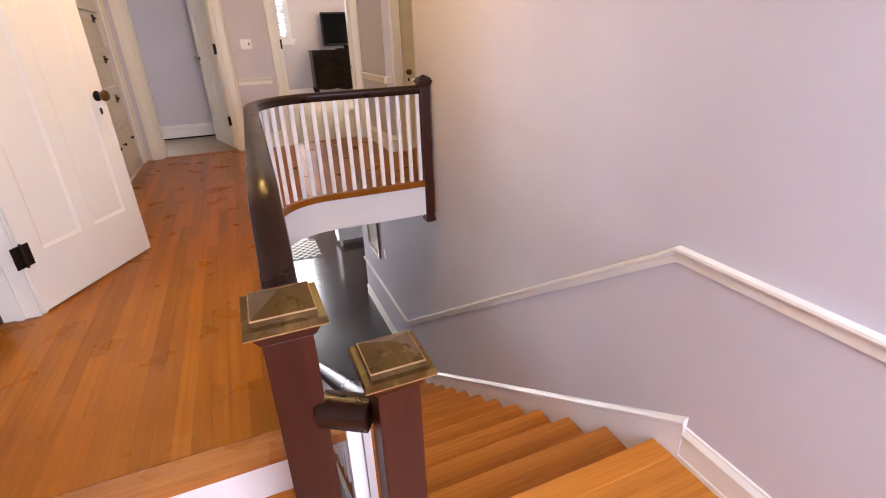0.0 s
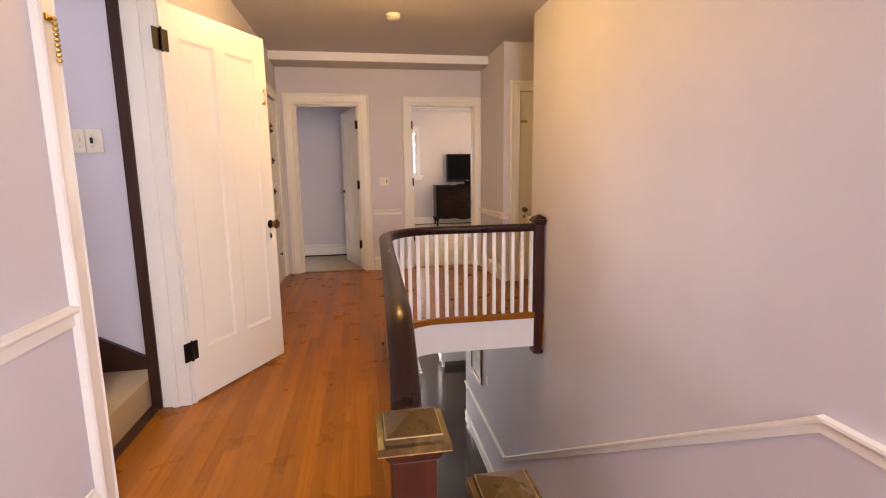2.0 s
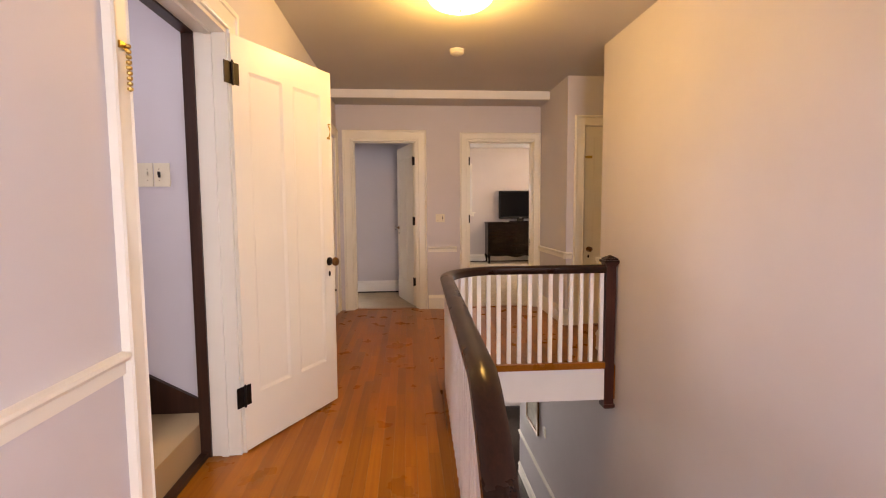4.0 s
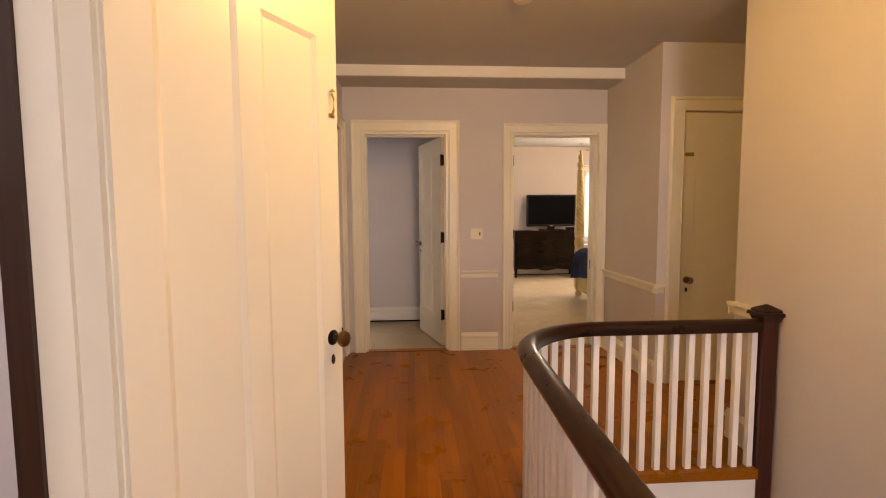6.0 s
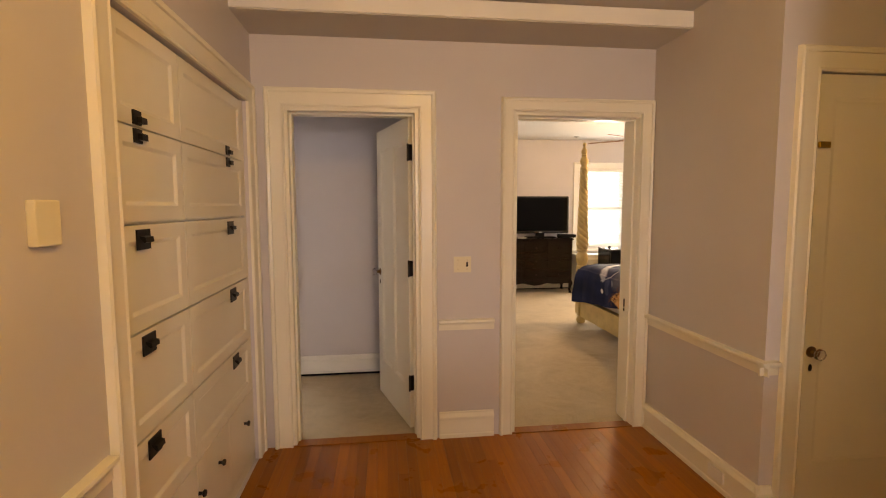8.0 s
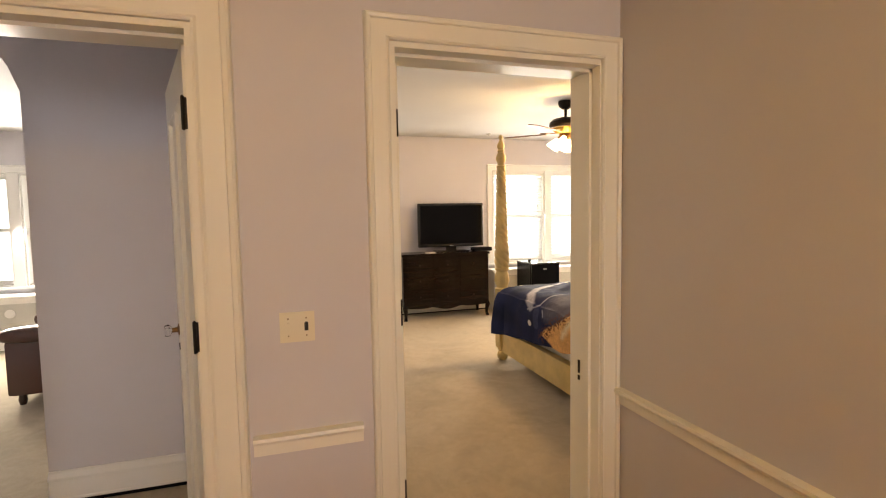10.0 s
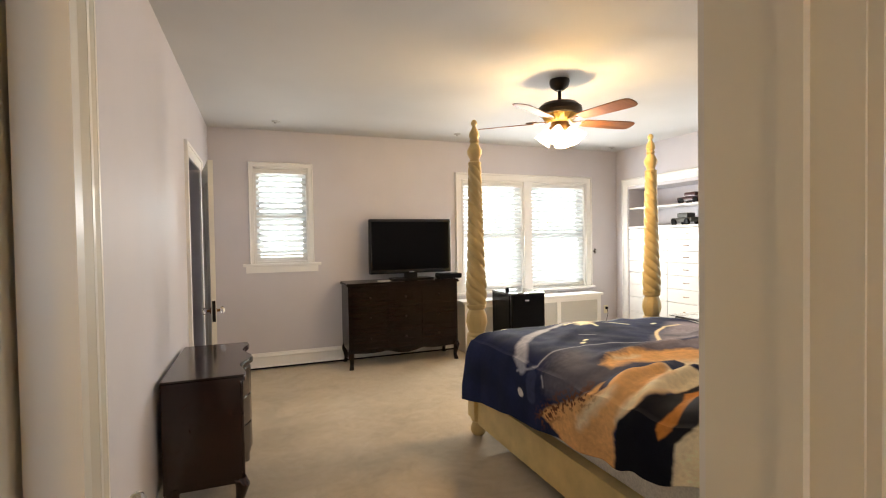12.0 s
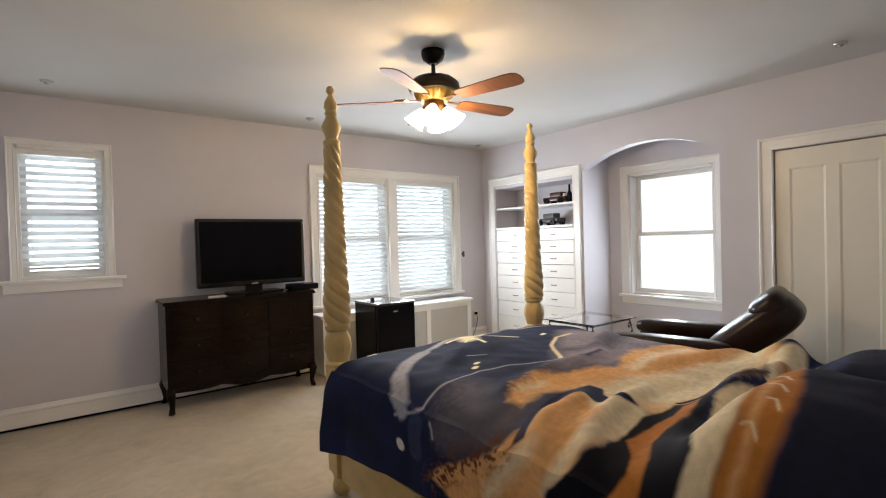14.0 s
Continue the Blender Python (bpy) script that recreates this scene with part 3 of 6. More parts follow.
def knob_set(d, x, z, t, material, sides=(-1, 1), keyhole=True, clear=False):
    for s in sides:
        y0 = 0.0 if s < 0 else t
        m = Matrix.Translation((x, y0, z)) @ Matrix.Rotation(radians(90 if s < 0 else -90), 4, "X")
        bm = lathe([(0.0, 0.0), (0.026, 0.0), (0.026, 0.003), (0.012, 0.008), (0.010, 0.03)], 20)
        bm.transform(m)
        rose = part("door_handle", bm, IRON if not clear else BROWNBRASS, d, "round rose and spindle of the knob", True)
        bm = lathe([(0.0, 0.028), (0.014, 0.029), (0.024, 0.036), (0.028, 0.046), (0.024, 0.056), (0.012, 0.062), (0.0, 0.063)], 20 if not clear else 8)
        bm.transform(m)
        part("knob", bm, GLASS if clear else material, rose, "faceted glass knob" if clear else "round dark brass knob", not clear)
        if keyhole:
            bm = lathe([(0.0, 0.0), (0.012, 0.0), (0.010, 0.003), (0.0, 0.0035)], 16)
            bm.transform(Matrix.Translation((x, y0, z - 0.075)) @ Matrix.Rotation(radians(90 if s < 0 else -90), 4, "X") @ Matrix.Diagonal((0.8, 1.5, 1, 1)))
            part("keyhole_plate", bm, IRON, d, "oval keyhole plate", True)


def hinges(d, zs, t, front=True, size=0.045):
    for z in zs:
        bm = bmesh.new()
        y = -0.002 if front else t + 0.002
        box(bm, -size, size * 0.9, y - 0.002, y + 0.002, z - 0.05, z + 0.05)
        lathe([(0.0, -0.058), (0.004, -0.056), (0.006, -0.052), (0.006, 0.052), (0.004, 0.056), (0.0, 0.062)], 10, (0.0, y + (-0.005 if front else 0.005), z), bm)
        part("hinge", bm, IRON, d, "black butt hinge")


def edge_hinges(d, zs, t):
    for z in zs:
        bm = boxes((-0.004, 0.0, 0.002, t - 0.002, z - 0.05, z + 0.05))
        lathe([(0.0, -0.056), (0.006, -0.052), (0.006, 0.052), (0.0, 0.058)], 10, (-0.005, t + 0.004, z), bm)
        part("hinge", bm, IRON, d, "black butt hinge")


two = lambda w, h: [(0.10, w / 2 - 0.04, 0.27, h - 0.15), (w / 2 + 0.04, w - 0.10, 0.27, h - 0.15)]
d = door_leaf("door_attic", "ivory two-panel wooden door standing wide open", 0.735, 2.0, 0.035, two(0.735, 2.0), 0.008)
knob_set(d, 0.685, 0.875, 0.035, BROWNBRASS)
hinges(d, (0.28, 1.82), 0.035)
bm = bmesh.new()
tube(bm, [(0.702, -0.004, 1.615), (0.702, -0.012, 1.63), (0.704, -0.012, 1.67), (0.702, -0.006, 1.685)], 0.004, 8)
lathe([(0.0, 0.0), (0.011, 0.002), (0.0, 0.012)], 12, (0.702, -0.008, 1.69), bm)
box(bm, 0.690, 0.714, -0.006, 0.0, 1.608, 1.62)
part("hook", bm, BRASS, d, "small brass cabin hook")
d.matrix_basis = pose(-0.812, 2.062, 0.012, 0, 0, 61.4)

d = door_leaf("door_far_room", "ivory two-panel door ajar into a lobby", 0.72, 2.0, 0.035, two(0.72, 2.0))
knob_set(d, 0.665, 0.95, 0.035, BROWNBRASS, clear=True)
edge_hinges(d, (0.30, 1.05, 1.78), 0.035)
d.matrix_basis = pose(0.096, 5.625, 0.012, 0, 0, 106.3)

d = door_leaf("door_bedroom", "ivory panelled bedroom door folded back to the wall", 0.70, 2.0, 0.04, two(0.70, 2.0))
knob_set(d, 0.645, 0.85, 0.04, BROWNBRASS, clear=True)
edge_hinges(d, (0.363, 1.073, 1.783), 0.04)
d.matrix_basis = pose(0.768, 5.652, 0.012, 0, 0, 103)
strike = thing("strike_plate", "dark strike plate let into a door jamb", "strike plate", (1.516, 5.565, 0.86), kind="structure")
part("plate", boxes((1.5145, 1.5185, 5.612, 5.624, 0.745, 0.765), (1.5145, 1.5185, 5.612, 5.624, 0.775, 0.83)), IRON, strike)
strike = thing("strike_plate", "dark strike plate let into a door jamb", "strike plate", (OP_L[0] + 0.02, 5.60, 0.86), kind="structure")
part("plate", boxes((OP_L[0] + 0.0195, OP_L[0] + 0.0235, 5.600, 5.614, 0.80, 0.93)), IRON, strike)

d = door_leaf("door_hall_closet", "closed ivory closet door with a glass knob", 0.705, 2.02, 0.035, [(0.09, 0.615, 0.25, 1.92)], 0.003)
knob_set(d, 0.055, 0.78, 0.035, BROWNBRASS, (-1,), True, True)
bm = boxes((-0.035, 0.025, -0.008, 0.0, 1.705, 1.725), (0.025, 0.075, -0.012, 0.0, 1.702, 1.728))
for i in range(9):
    lathe([(0.0, -0.006), (0.005, -0.002), (0.005, 0.002), (0.0, 0.006)], 8, (-0.02, -0.012, 1.70 - 0.012 * i), bm)
part("chain_latch", bm, BRASS, d, "brass door chain hanging from its keeper")
d.matrix_basis = pose(1.79, 4.512, 0.006)

d = door_leaf("door_bedroom_closet", "closed ivory two-panel closet door", 0.75, 2.015, 0.035, two(0.75, 2.015), 0.006)
knob_set(d, 0.06, 0.81, 0.035, BROWNBRASS, (-1,), True)
d.matrix_basis = pose(5.765, 7.255, 0.006, 0, 0, -90)

d = door_leaf("door_bedroom_west", "white panelled door slightly ajar", 0.735, 2.0, 0.035, two(0.735, 2.0))
knob_set(d, 0.68, 0.86, 0.035, BROWNBRASS, (-1, 1), False, True)
part("lock_plate", boxes((0.735, 0.738, 0.006, 0.029, 0.78, 0.94)), IRON, d, "dark mortice lock plate")
hinges(d, (1.80, 0.3), 0.035, False)
d.matrix_basis = pose(0.445, 9.875, 0.012, 0, 0, -81)
bm = boxes((XW - 0.4, XW - 0.36, 8.9, 10.1, 0, 2.3))
struct("wall_behind_west_door", bm, WALL_BED, "dim wall behind the ajar door", "wall")

# chain on the attic door's frame
bm = boxes((XL + 0.018, XL + 0.024, LD0 - 0.07, LD0 - 0.03, 1.655, 1.675))
for i in range(9):
    lathe([(0.0, -0.008), (0.008, -0.003), (0.008, 0.003), (0.0, 0.008)], 8, (XL + 0.032, LD0 - 0.045, 1.665 - 0.015 * i), bm)
door_chain = thing("door_chain", "brass chain hanging on a door casing", "door chain", (XL + 0.02, LD0 - 0.05, 1.6))
part("chain", bm, BRASS, door_chain)


def switch_plate(place, facing, gangs=2, dark=1, w=0.115, h=0.115, split=False):
    put = on_wall(facing, {"-y": place[1], "+x": place[0], "-x": place[0]}[facing])
    s0 = place[0] if facing[1] == "y" else place[1]
    th = thing("light_switch", "ivory double toggle switch plate with one dark lever", "light switch", place)

    def cell(a, b, c, e, d0, d1):
        p, q = put(s0 + a, place[2] + c, d0), put(s0 + b, place[2] + e, d1)
        return (min(p[0], q[0]), max(p[0], q[0]), min(p[1], q[1]), max(p[1], q[1]), p[2], q[2])
    if split:
        part("plate", boxes(cell(-w / 2, -0.003, -h / 2, h / 2, 0, 0.006), cell(0.003, w / 2, -h / 2, h / 2, 0, 0.006)), PLATE, th)
    else:
        part("plate", boxes(cell(-w / 2, w / 2, -h / 2, h / 2, 0, 0.006)), PLATE, th)
    for i in range(gangs):
        c = (i - (gangs - 1) / 2) * 0.056
        part("lever", boxes(cell(c - 0.006, c + 0.006, -0.013, 0.013, 0.006, 0.008), cell(c - 0.004, c + 0.004, -0.002, 0.016, 0.006, 0.016)), IRON if i == dark else PLATE, th)
        for z in (0.028, -0.028):
            part("screw", boxes(cell(c - 0.002, c + 0.002, z - 0.002, z + 0.002, 0.006, 0.007)), BROWNBRASS, th)
    return th


switch_plate((0.384, YF, 1.10), "-y", w=0.108, h=0.097)
switch_plate((-1.255, 2.21, 1.375), "-y", split=True, w=0.155, h=0.115)

# ---- linen cupboard ----
cup = thing("linen_cupboard", "ivory built-in linen cupboard with doors and drawers", "cupboard", (XL, 4.73, 0))
XF = XL - 0.018
part("body", boxes((XL - 0.60, XF - 0.022, CB0, CB1, 0.0, DOOR_TOP), (XF - 0.022, XF - 0.002, CB0, CB0 + 0.03, 0, DOOR_TOP), (XF - 0.022, XF - 0.002, CB1 - 0.03, CB1, 0, DOOR_TOP), (XF - 0.022, XF - 0.002, CB0, CB1, 0.0, 0.06)), CREAM, cup)


def front_panel(name, y0, y1, z0, z1, parent, recess=True):
    bm = bmesh.new()
    o = [(y0, z0), (y1, z0), (y1, z1), (y0, z1)]
    rings = []
    for off, x in ((0.0, XF - 0.02), (0.0, XF), (0.05, XF), (0.062, XF - 0.008)) if recess else ((0.0, XF - 0.02), (0.0, XF), (0.02, XF)):
        rings.append([bm.verts.new((x, y + (off if y == y0 else -off), z + (off if z == z0 else -off))) for y, z in o])
    for a, b in zip(rings, rings[1:]):
        for i in range(4):
            bm.faces.new((a[i], a[(i + 1) % 4], b[(i + 1) % 4], b[i]))
    bm.faces.new(rings[-1])
    bm.faces.new(rings[0])
    return part(name, bm, CREAM, parent)


def bin_pull(y, z, parent):
    bm = boxes((XF, XF + 0.005, y - 0.042, y + 0.042, z - 0.032, z + 0.032))
    sweep(bm, [(0.0, 0.0), (0.018, -0.004), (0.02, -0.02), (0.014, -0.022), (0.0, -0.006)], [(XF + 0.003, y - 0.026, z + 0.012), (XF + 0.003, y + 0.026, z + 0.012)])
    part("handle", bm, IRON, parent, "dark bronze bin pull")


def latch(y, z, parent):
    bm = boxes((XF, XF + 0.006, y - 0.024, y + 0.024, z + 0.006, z + 0.05), (XF, XF + 0.006, y - 0.024, y + 0.024, z - 0.05, z - 0.006), (XF + 0.006, XF + 0.02, y - 0.006, y + 0.03, z + 0.012, z + 0.03), (XF + 0.006, XF + 0.02, y - 0.006, y + 0.03, z - 0.04, z - 0.02))
    part("latch", bm, IRON, parent, "dark bronze cupboard latch")


mid = 4.53
for y0, y1 in ((CB0 + 0.034, mid - 0.003), (mid + 0.003, CB1 - 0.034)):
    c = 4.18 if y0 < mid - 0.1 else 5.05        # the pulls stand off the middle
    up = front_panel("door", y0, y1, 1.705, 2.02, cup)
    lo = front_panel("door", y0, y1, 1.41, 1.699, cup)
    latch(c + 0.02, 1.702, up)
    for z0, z1 in ((1.07, 1.398), (0.730, 1.062), (0.435, 0.722)):
        dr = front_panel("drawer", y0, y1, z0, z1, cup)
        bin_pull(c + 0.02, z1 - 0.045, dr)
    for k in (0, 1):
        a = y0 + (y1 - y0) * k / 2
        sm = front_panel("door", a + 0.002, a + (y1 - y0) / 2 - 0.002, 0.065, 0.429, cup, False)
        bm = lathe([(0.0, 0.0), (0.008, 0.0), (0.006, 0.012), (0.015, 0.02), (0.013, 0.028), (0.0, 0.031)], 14)
        bm.transform(Matrix.Translation((XF, a + 0.24, 0.30)) @ Matrix.Rotation(radians(90), 4, "Y"))
        part("knob", bm, IRON, sm, "small dark bronze knob", True)

# ---- stair railing ----
RAILP = [(0.030, -0.035), (0.036, -0.020), (0.043, -0.004), (0.040, 0.012), (0.026, 0.024), (0.0, 0.029), (-0.026, 0.024), (-0.040, 0.012), (-0.043, -0.004), (-0.036, -0.020), (-0.030, -0.035)]
railing = thing("stair_railing", "dark wood handrail with white square balusters round a stairwell", "railing", (0.195, 2.0, 0))
edge = well_edge(0.033, 18, 1.02, 1.51)
dense = []
for (x0, y0), (x1, y1) in zip(edge, edge[1:]):
    n = max(1, int(math.hypot(x1 - x0, y1 - y0) / 0.12))
    dense += [(x0 + (x1 - x0) * i / n, y0 + (y1 - y0) * i / n) for i in range(n)]
dense.append(edge[-1])
path = [(0.186, 0.53, 0.47), (0.187, 0.62, 0.515), (0.189, 0.72, 0.585), (0.192, 0.82, 0.655), (0.193, 0.90, 0.705), (0.195, 0.96, 0.728)] + [(x, y, 0.737) for x, y in dense]
part("handrail", sweep(bmesh.new(), RAILP, path), RAILW, railing, "dark polished handrail with a swept curve", True)
acc, last, spots = 0.0, None, []
for p in [(0.195, 0.80)] + dense:
    if last is not None:
        seg = math.hypot(p[0] - last[0], p[1] - last[1])
        while acc <= seg:
            f = acc / seg
            spots.append((last[0] + (p[0] - last[0]) * f, last[1] + (p[1] - last[1]) * f))
            acc += 0.081
        acc -= seg
    last = p
bal = mesh_of("baluster", boxes((-0.0145, 0.0145, -0.0145, 0.0145, 0.0, 0.70)), TRIM)
for i, (x, y) in enumerate(spots):
    ob = new("baluster", bal)
    ob.location, ob.parent = (x - 0.195, y - 2.0, 0), railing
    if y < 0.94:
        ob.scale[2] = 0.86 if y < 0.87 else 0.94


def newel(parent, x, y, base, top, w, mat, capmat, drop=False):
    """A square newel with a stepped pyramid cap whose apex is at top."""
    k = top - 0.094
    n = part("newel", boxes((x - w / 2, x + w / 2, y - w / 2, y + w / 2, base, k - 0.02), bevel=0.004), mat, parent, "square dark red-brown newel post")

    def frustum(bm, w0, z0, w1, z1):
        vs = [[bm.verts.new((x + sx * ww / 2, y + sy * ww / 2, z)) for sx, sy in ((-1, -1), (1, -1), (1, 1), (-1, 1))] for ww, z in ((w0, z0), (w1, z1))]
        for i in range(4):
            bm.faces.new((vs[0][i], vs[0][(i + 1) % 4], vs[1][(i + 1) % 4], vs[1][i]))
        bm.faces.new(vs[0]), bm.faces.new(vs[1])
    bm = bmesh.new()
    frustum(bm, w * 1.06, k - 0.02, w * 1.38, k + 0.012)
    part("cap_moulding", bm, mat, n)
    bm = bmesh.new()
    frustum(bm, w * 1.585, k + 0.012, w * 1.60, k + 0.0155)
    part("cap_edge", bm, WORN if capmat is CAPW else mat, n, "worn pale edge of the newel cap" if capmat is CAPW else "")
    bm = bmesh.new()
    frustum(bm, w * 1.60, k + 0.0155, w * 1.55, k + 0.030)
    frustum(bm, w * 1.26, k + 0.030, w * 1.24, k + 0.042)
    frustum(bm, w * 1.22, k + 0.0435, 0.004, k + 0.068)
    part("cap", bm, capmat, n, "low pyramid newel cap")
    if capmat is CAPW:
        bm = bmesh.new()
        frustum(bm, w * 1.25, k + 0.0415, w * 1.235, k + 0.0440)
        part("cap_edge", bm, WORN, n, "worn pale step of the newel cap")
    if drop:
        bm = bmesh.new()
        frustum(bm, w * 1.18, base - 0.02, w * 1.18, base + 0.005)
        frustum(bm, w * 0.8, base - 0.035, w * 1.18, base - 0.02)
        part("drop", bm, mat, n)
    return n


newel(railing, 0.181, 0.489, LANDING, 0.69, 0.100, MAHOG, CAPW)
newel(railing, 1.553, 3.308, -0.34, 0.866, 0.076, MAHOG, RAILW, True)

# second newel, short link and the rail that goes down beside the flight
down = thing("lower_stair_railing", "dark descending handrail with white balusters beside the flight", "railing", (0.365, 0.37, LANDING))
newel(down, 0.365, 0.368, LANDING, 0.588, 0.090, MAHOG, CAPW)
part("link_rail", sweep(bmesh.new(), RAILP, [(0.225, 0.46, 0.375), (0.318, 0.40, 0.375)]), RAILW, down, "", True)
link_b = part("baluster", boxes((0.262, 0.292, 0.418, 0.448, LANDING, 0.345)), TRIM, down)
SL = RISE / RUN
part("handrail", sweep(bmesh.new(), RAILP, [(0.365, 0.42 + 0.25 * i, 0.36 - (0.25 * i + (0.05 if i else 0)) * SL) for i in range(14)]), RAILW, down, "", True)
for i in range(22):
    y = 0.80 + i * 0.145
    step = int((y - 0.71) // RUN) + 1
    z0 = LANDING - RISE * step
    z1 = 0.36 - (y - 0.42 + 0.05) * SL - 0.03
    part("baluster", boxes((0.352, 0.378, y - 0.013, y + 0.013, z0, z1)), TRIM, down)

# fascia and nosing of the stairwell
bm = bmesh.new()
e0, e1 = well_edge(0.0, 18, 0.60, 1.515), well_edge(0.02, 18, 0.60, 1.515)
for z0, z1 in ((-0.30, -0.05),):
    rings = [[bm.verts.new((*p, z0)), bm.verts.new((*q, z0)), bm.verts.new((*q, z1)), bm.verts.new((*p, z1))] for p, q in zip(e0, e1)]
    for a, b in zip(rings, rings[1:]):
        for i in range(4):
            bm.faces.new((a[i], a[(i + 1) % 4], b[(i + 1) % 4], b[i]))
    bm.faces.new(rings[0]), bm.faces.new(rings[-1])
struct("trim_well_fascia", bm, TRIM, "white painted fascia round the stairwell", "trim", True)
bm = bmesh.new()
e0, e1 = well_edge(-0.016, 18, 0.78, 1.515), well_edge(0.066, 18, 0.78, 1.515)
rings = [[bm.verts.new((*p, -0.046)), bm.verts.new((*q, -0.046)), bm.verts.new((*q, 0.003)), bm.verts.new((*p, 0.003)), bm.verts.new((p[0], p[1], -0.02))] for p, q in zip(e0, e1)]
for a, b in zip(rings, rings[1:]):
    for i in range(5):
        bm.faces.new((a[i], a[(i + 1) % 5], b[(i + 1) % 5], b[i]))
bm.faces.new(rings[0]), bm.faces.new(rings[-1])
struct("trim_well_nosing", bm, FLOOR, "oak nosing round the stairwell", "trim", True)

# ---- stairs ----
stair = thing("staircase", "honey oak flight of stairs going down", "stairs", (1.0, 2.1, LOWER), kind="structure")
tread_mesh = mesh_of("tread", boxes((0.345, W - 0.019, -0.01, RUN + 0.03, -0.03, 0.0), bevel=0.011), TREAD, True)
riser_mesh = mesh_of("riser", boxes((0.345, W - 0.019, 0.0, 0.018, 0.03 - RISE, 0.0)), TREAD)
for i in range(1, 12):
    ob = new("tread", tread_mesh)
    ob.parent, ob.location = stair, (-1.0, 0.685 + RUN * (i - 1) - 2.1, LANDING - RISE * i - LOWER)
for i in range(0, 12):
    ob = new("riser", riser_mesh)
    ob.parent, ob.location = stair, (-1.0, 0.667 + RUN * i - 2.1, LANDING - RISE * i - LOWER - 0.03)
struct("trim_landing_nosing", boxes((0.345, W - 0.019, 0.60, 0.712, LANDING - 0.03, LANDING + 0.002), bevel=0.008), TREAD, "oak nosing of the landing", "trim")
bm = bmesh.new()
vs = [bm.verts.new((x, y, z)) for x in (0.325, 0.345) for y, z in ((0.60, LANDING + 0.0), (3.90, LANDING - 2.10), (3.90, LOWER), (0.60, LANDING - 0.38))]
for q in ((0, 1, 2, 3), (4, 5, 6, 7), (0, 1, 5, 4), (1, 2, 6, 5), (2, 3, 7, 6), (3, 0, 4, 7)):
    bm.faces.new([vs[i] for i in q])
part("stringer", bm, TRIM, stair, "white painted stringer")

steps = thing("landing_steps", "two oak steps with white risers up to the hall", "stairs", (-0.3, 0.5, LANDING), kind="structure")
part("tread", boxes((XL, 0.128, 0.50, 0.80, -0.212, -0.18), bevel=0.006), TREAD, steps)
part("tread", boxes((XL, 0.128, 0.22, 0.52, -0.392, -0.36), bevel=0.006), TREAD, steps)
part("riser", boxes((XL, 0.128, 0.782, 0.80, -0.18, -0.03)), TRIM, steps, "white painted riser")
part("riser", boxes((XL, 0.128, 0.53, 0.548, -0.36, -0.212)), TRIM, steps, "white painted riser")
part("riser", boxes((XL, 0.128, 0.25, 0.268, LANDING, -0.392)), TRIM, steps, "white painted riser")
part("string", boxes((0.128, 0.148, 0.22, 0.80, LANDING, -0.05)), TRIM, steps, "white painted side string")
struct("trim_hall_nosing", boxes((XL, 0.30, 0.752, 0.858, -0.032, 0.004), bevel=0.008), wood("oak_nosing", (0.27, 0.09, 0.018), (0.40, 0.15, 0.036), (0.5, 0.2, 0.06), 0.27, "x", 60.0, False, 0.2), "oak nosing board at the hall's edge", "trim")

# ---- attic stairs ----
TAN = plain("tan_stair_carpet", (0.36, 0.25, 0.13), 0.95, 0, 0, 0.6, 300)
STAINED = wood("dark_stained_trim", (0.02, 0.008, 0.005), (0.036, 0.014, 0.008), (0.055, 0.022, 0.013), 0.35, "z", 60.0)
att = thing("attic_stairs", "carpeted attic stairs with dark stained skirting", "stairs", (-1.3, 1.6, 0), kind="structure")
for i in range(9):
    z = 0.172 * (i + 1)
    x = -1.02 - 0.31 * i
    part("tread", boxes((x - 0.35, x, 1.105, 2.185, 0.0 if i == 0 else z - 0.20, z), bevel=0.022), TAN, att, "tan carpeted step", True)
bm = bmesh.new()
vs = [bm.verts.new((x, y, z)) for y in (2.187, 2.21) for x, z in ((-1.005, 0.0), (-1.005, 0.19), (-3.4, 1.50), (-3.4, 1.2))]
for q in ((0, 1, 2, 3), (4, 5, 6, 7), (0, 1, 5, 4), (1, 2, 6, 5), (2, 3, 7, 6), (3, 0, 4, 7)):
    bm.faces.new([vs[i] for i in q])
part("skirting", bm, STAINED, att, "dark stained stair skirting")
part("corner_post", boxes((-1.022, -0.971, 2.04, 2.10, 0, 2.1), (-1.022, -0.971, 1.11, 2.04, 2.0, 2.1), (-1.022, -0.971, 1.11, 1.265, 0, 2.0)), STAINED, att, "dark stained inner casing")
part("kick_plate", boxes((-1.021, -0.985, 1.105, 2.186, 0.0, 0.025)), STAINED, att)

# ---- hall fixtures ----
SHADE_GLOW = glowing("lit_hall_glass", (1.0, 0.86, 0.58), 5.0)


def dome_light(x, y, k, label):
    at = (x, y, HALL_TOP)
    lamp = thing("ceiling_light", label, "ceiling light", at)
    part("pan", lathe([(0.0, 0.0), (0.215 * k, 0.0), (0.215 * k, -0.018), (0.19 * k, -0.03), (0.0, -0.03)], 40, at), TRIM, lamp, "white metal ceiling pan", True)
    prof = [(0.205 * k * math.cos(q), -0.03 - 0.085 * math.sin(q)) for q in [i * math.pi / 2 / 10 for i in range(10)]] + [(0.0, -0.115)]
    shade = part("shade", lathe(prof, 40, at), SHADE_GLOW, lamp, "glowing domed glass shade", True)
    shade.visible_shadow = False
    part("finial", lathe([(0.0, -0.112), (0.009, -0.116), (0.006, -0.124), (0.010, -0.130), (0.0, -0.137)], 12, at), BRASS, lamp, "", True)


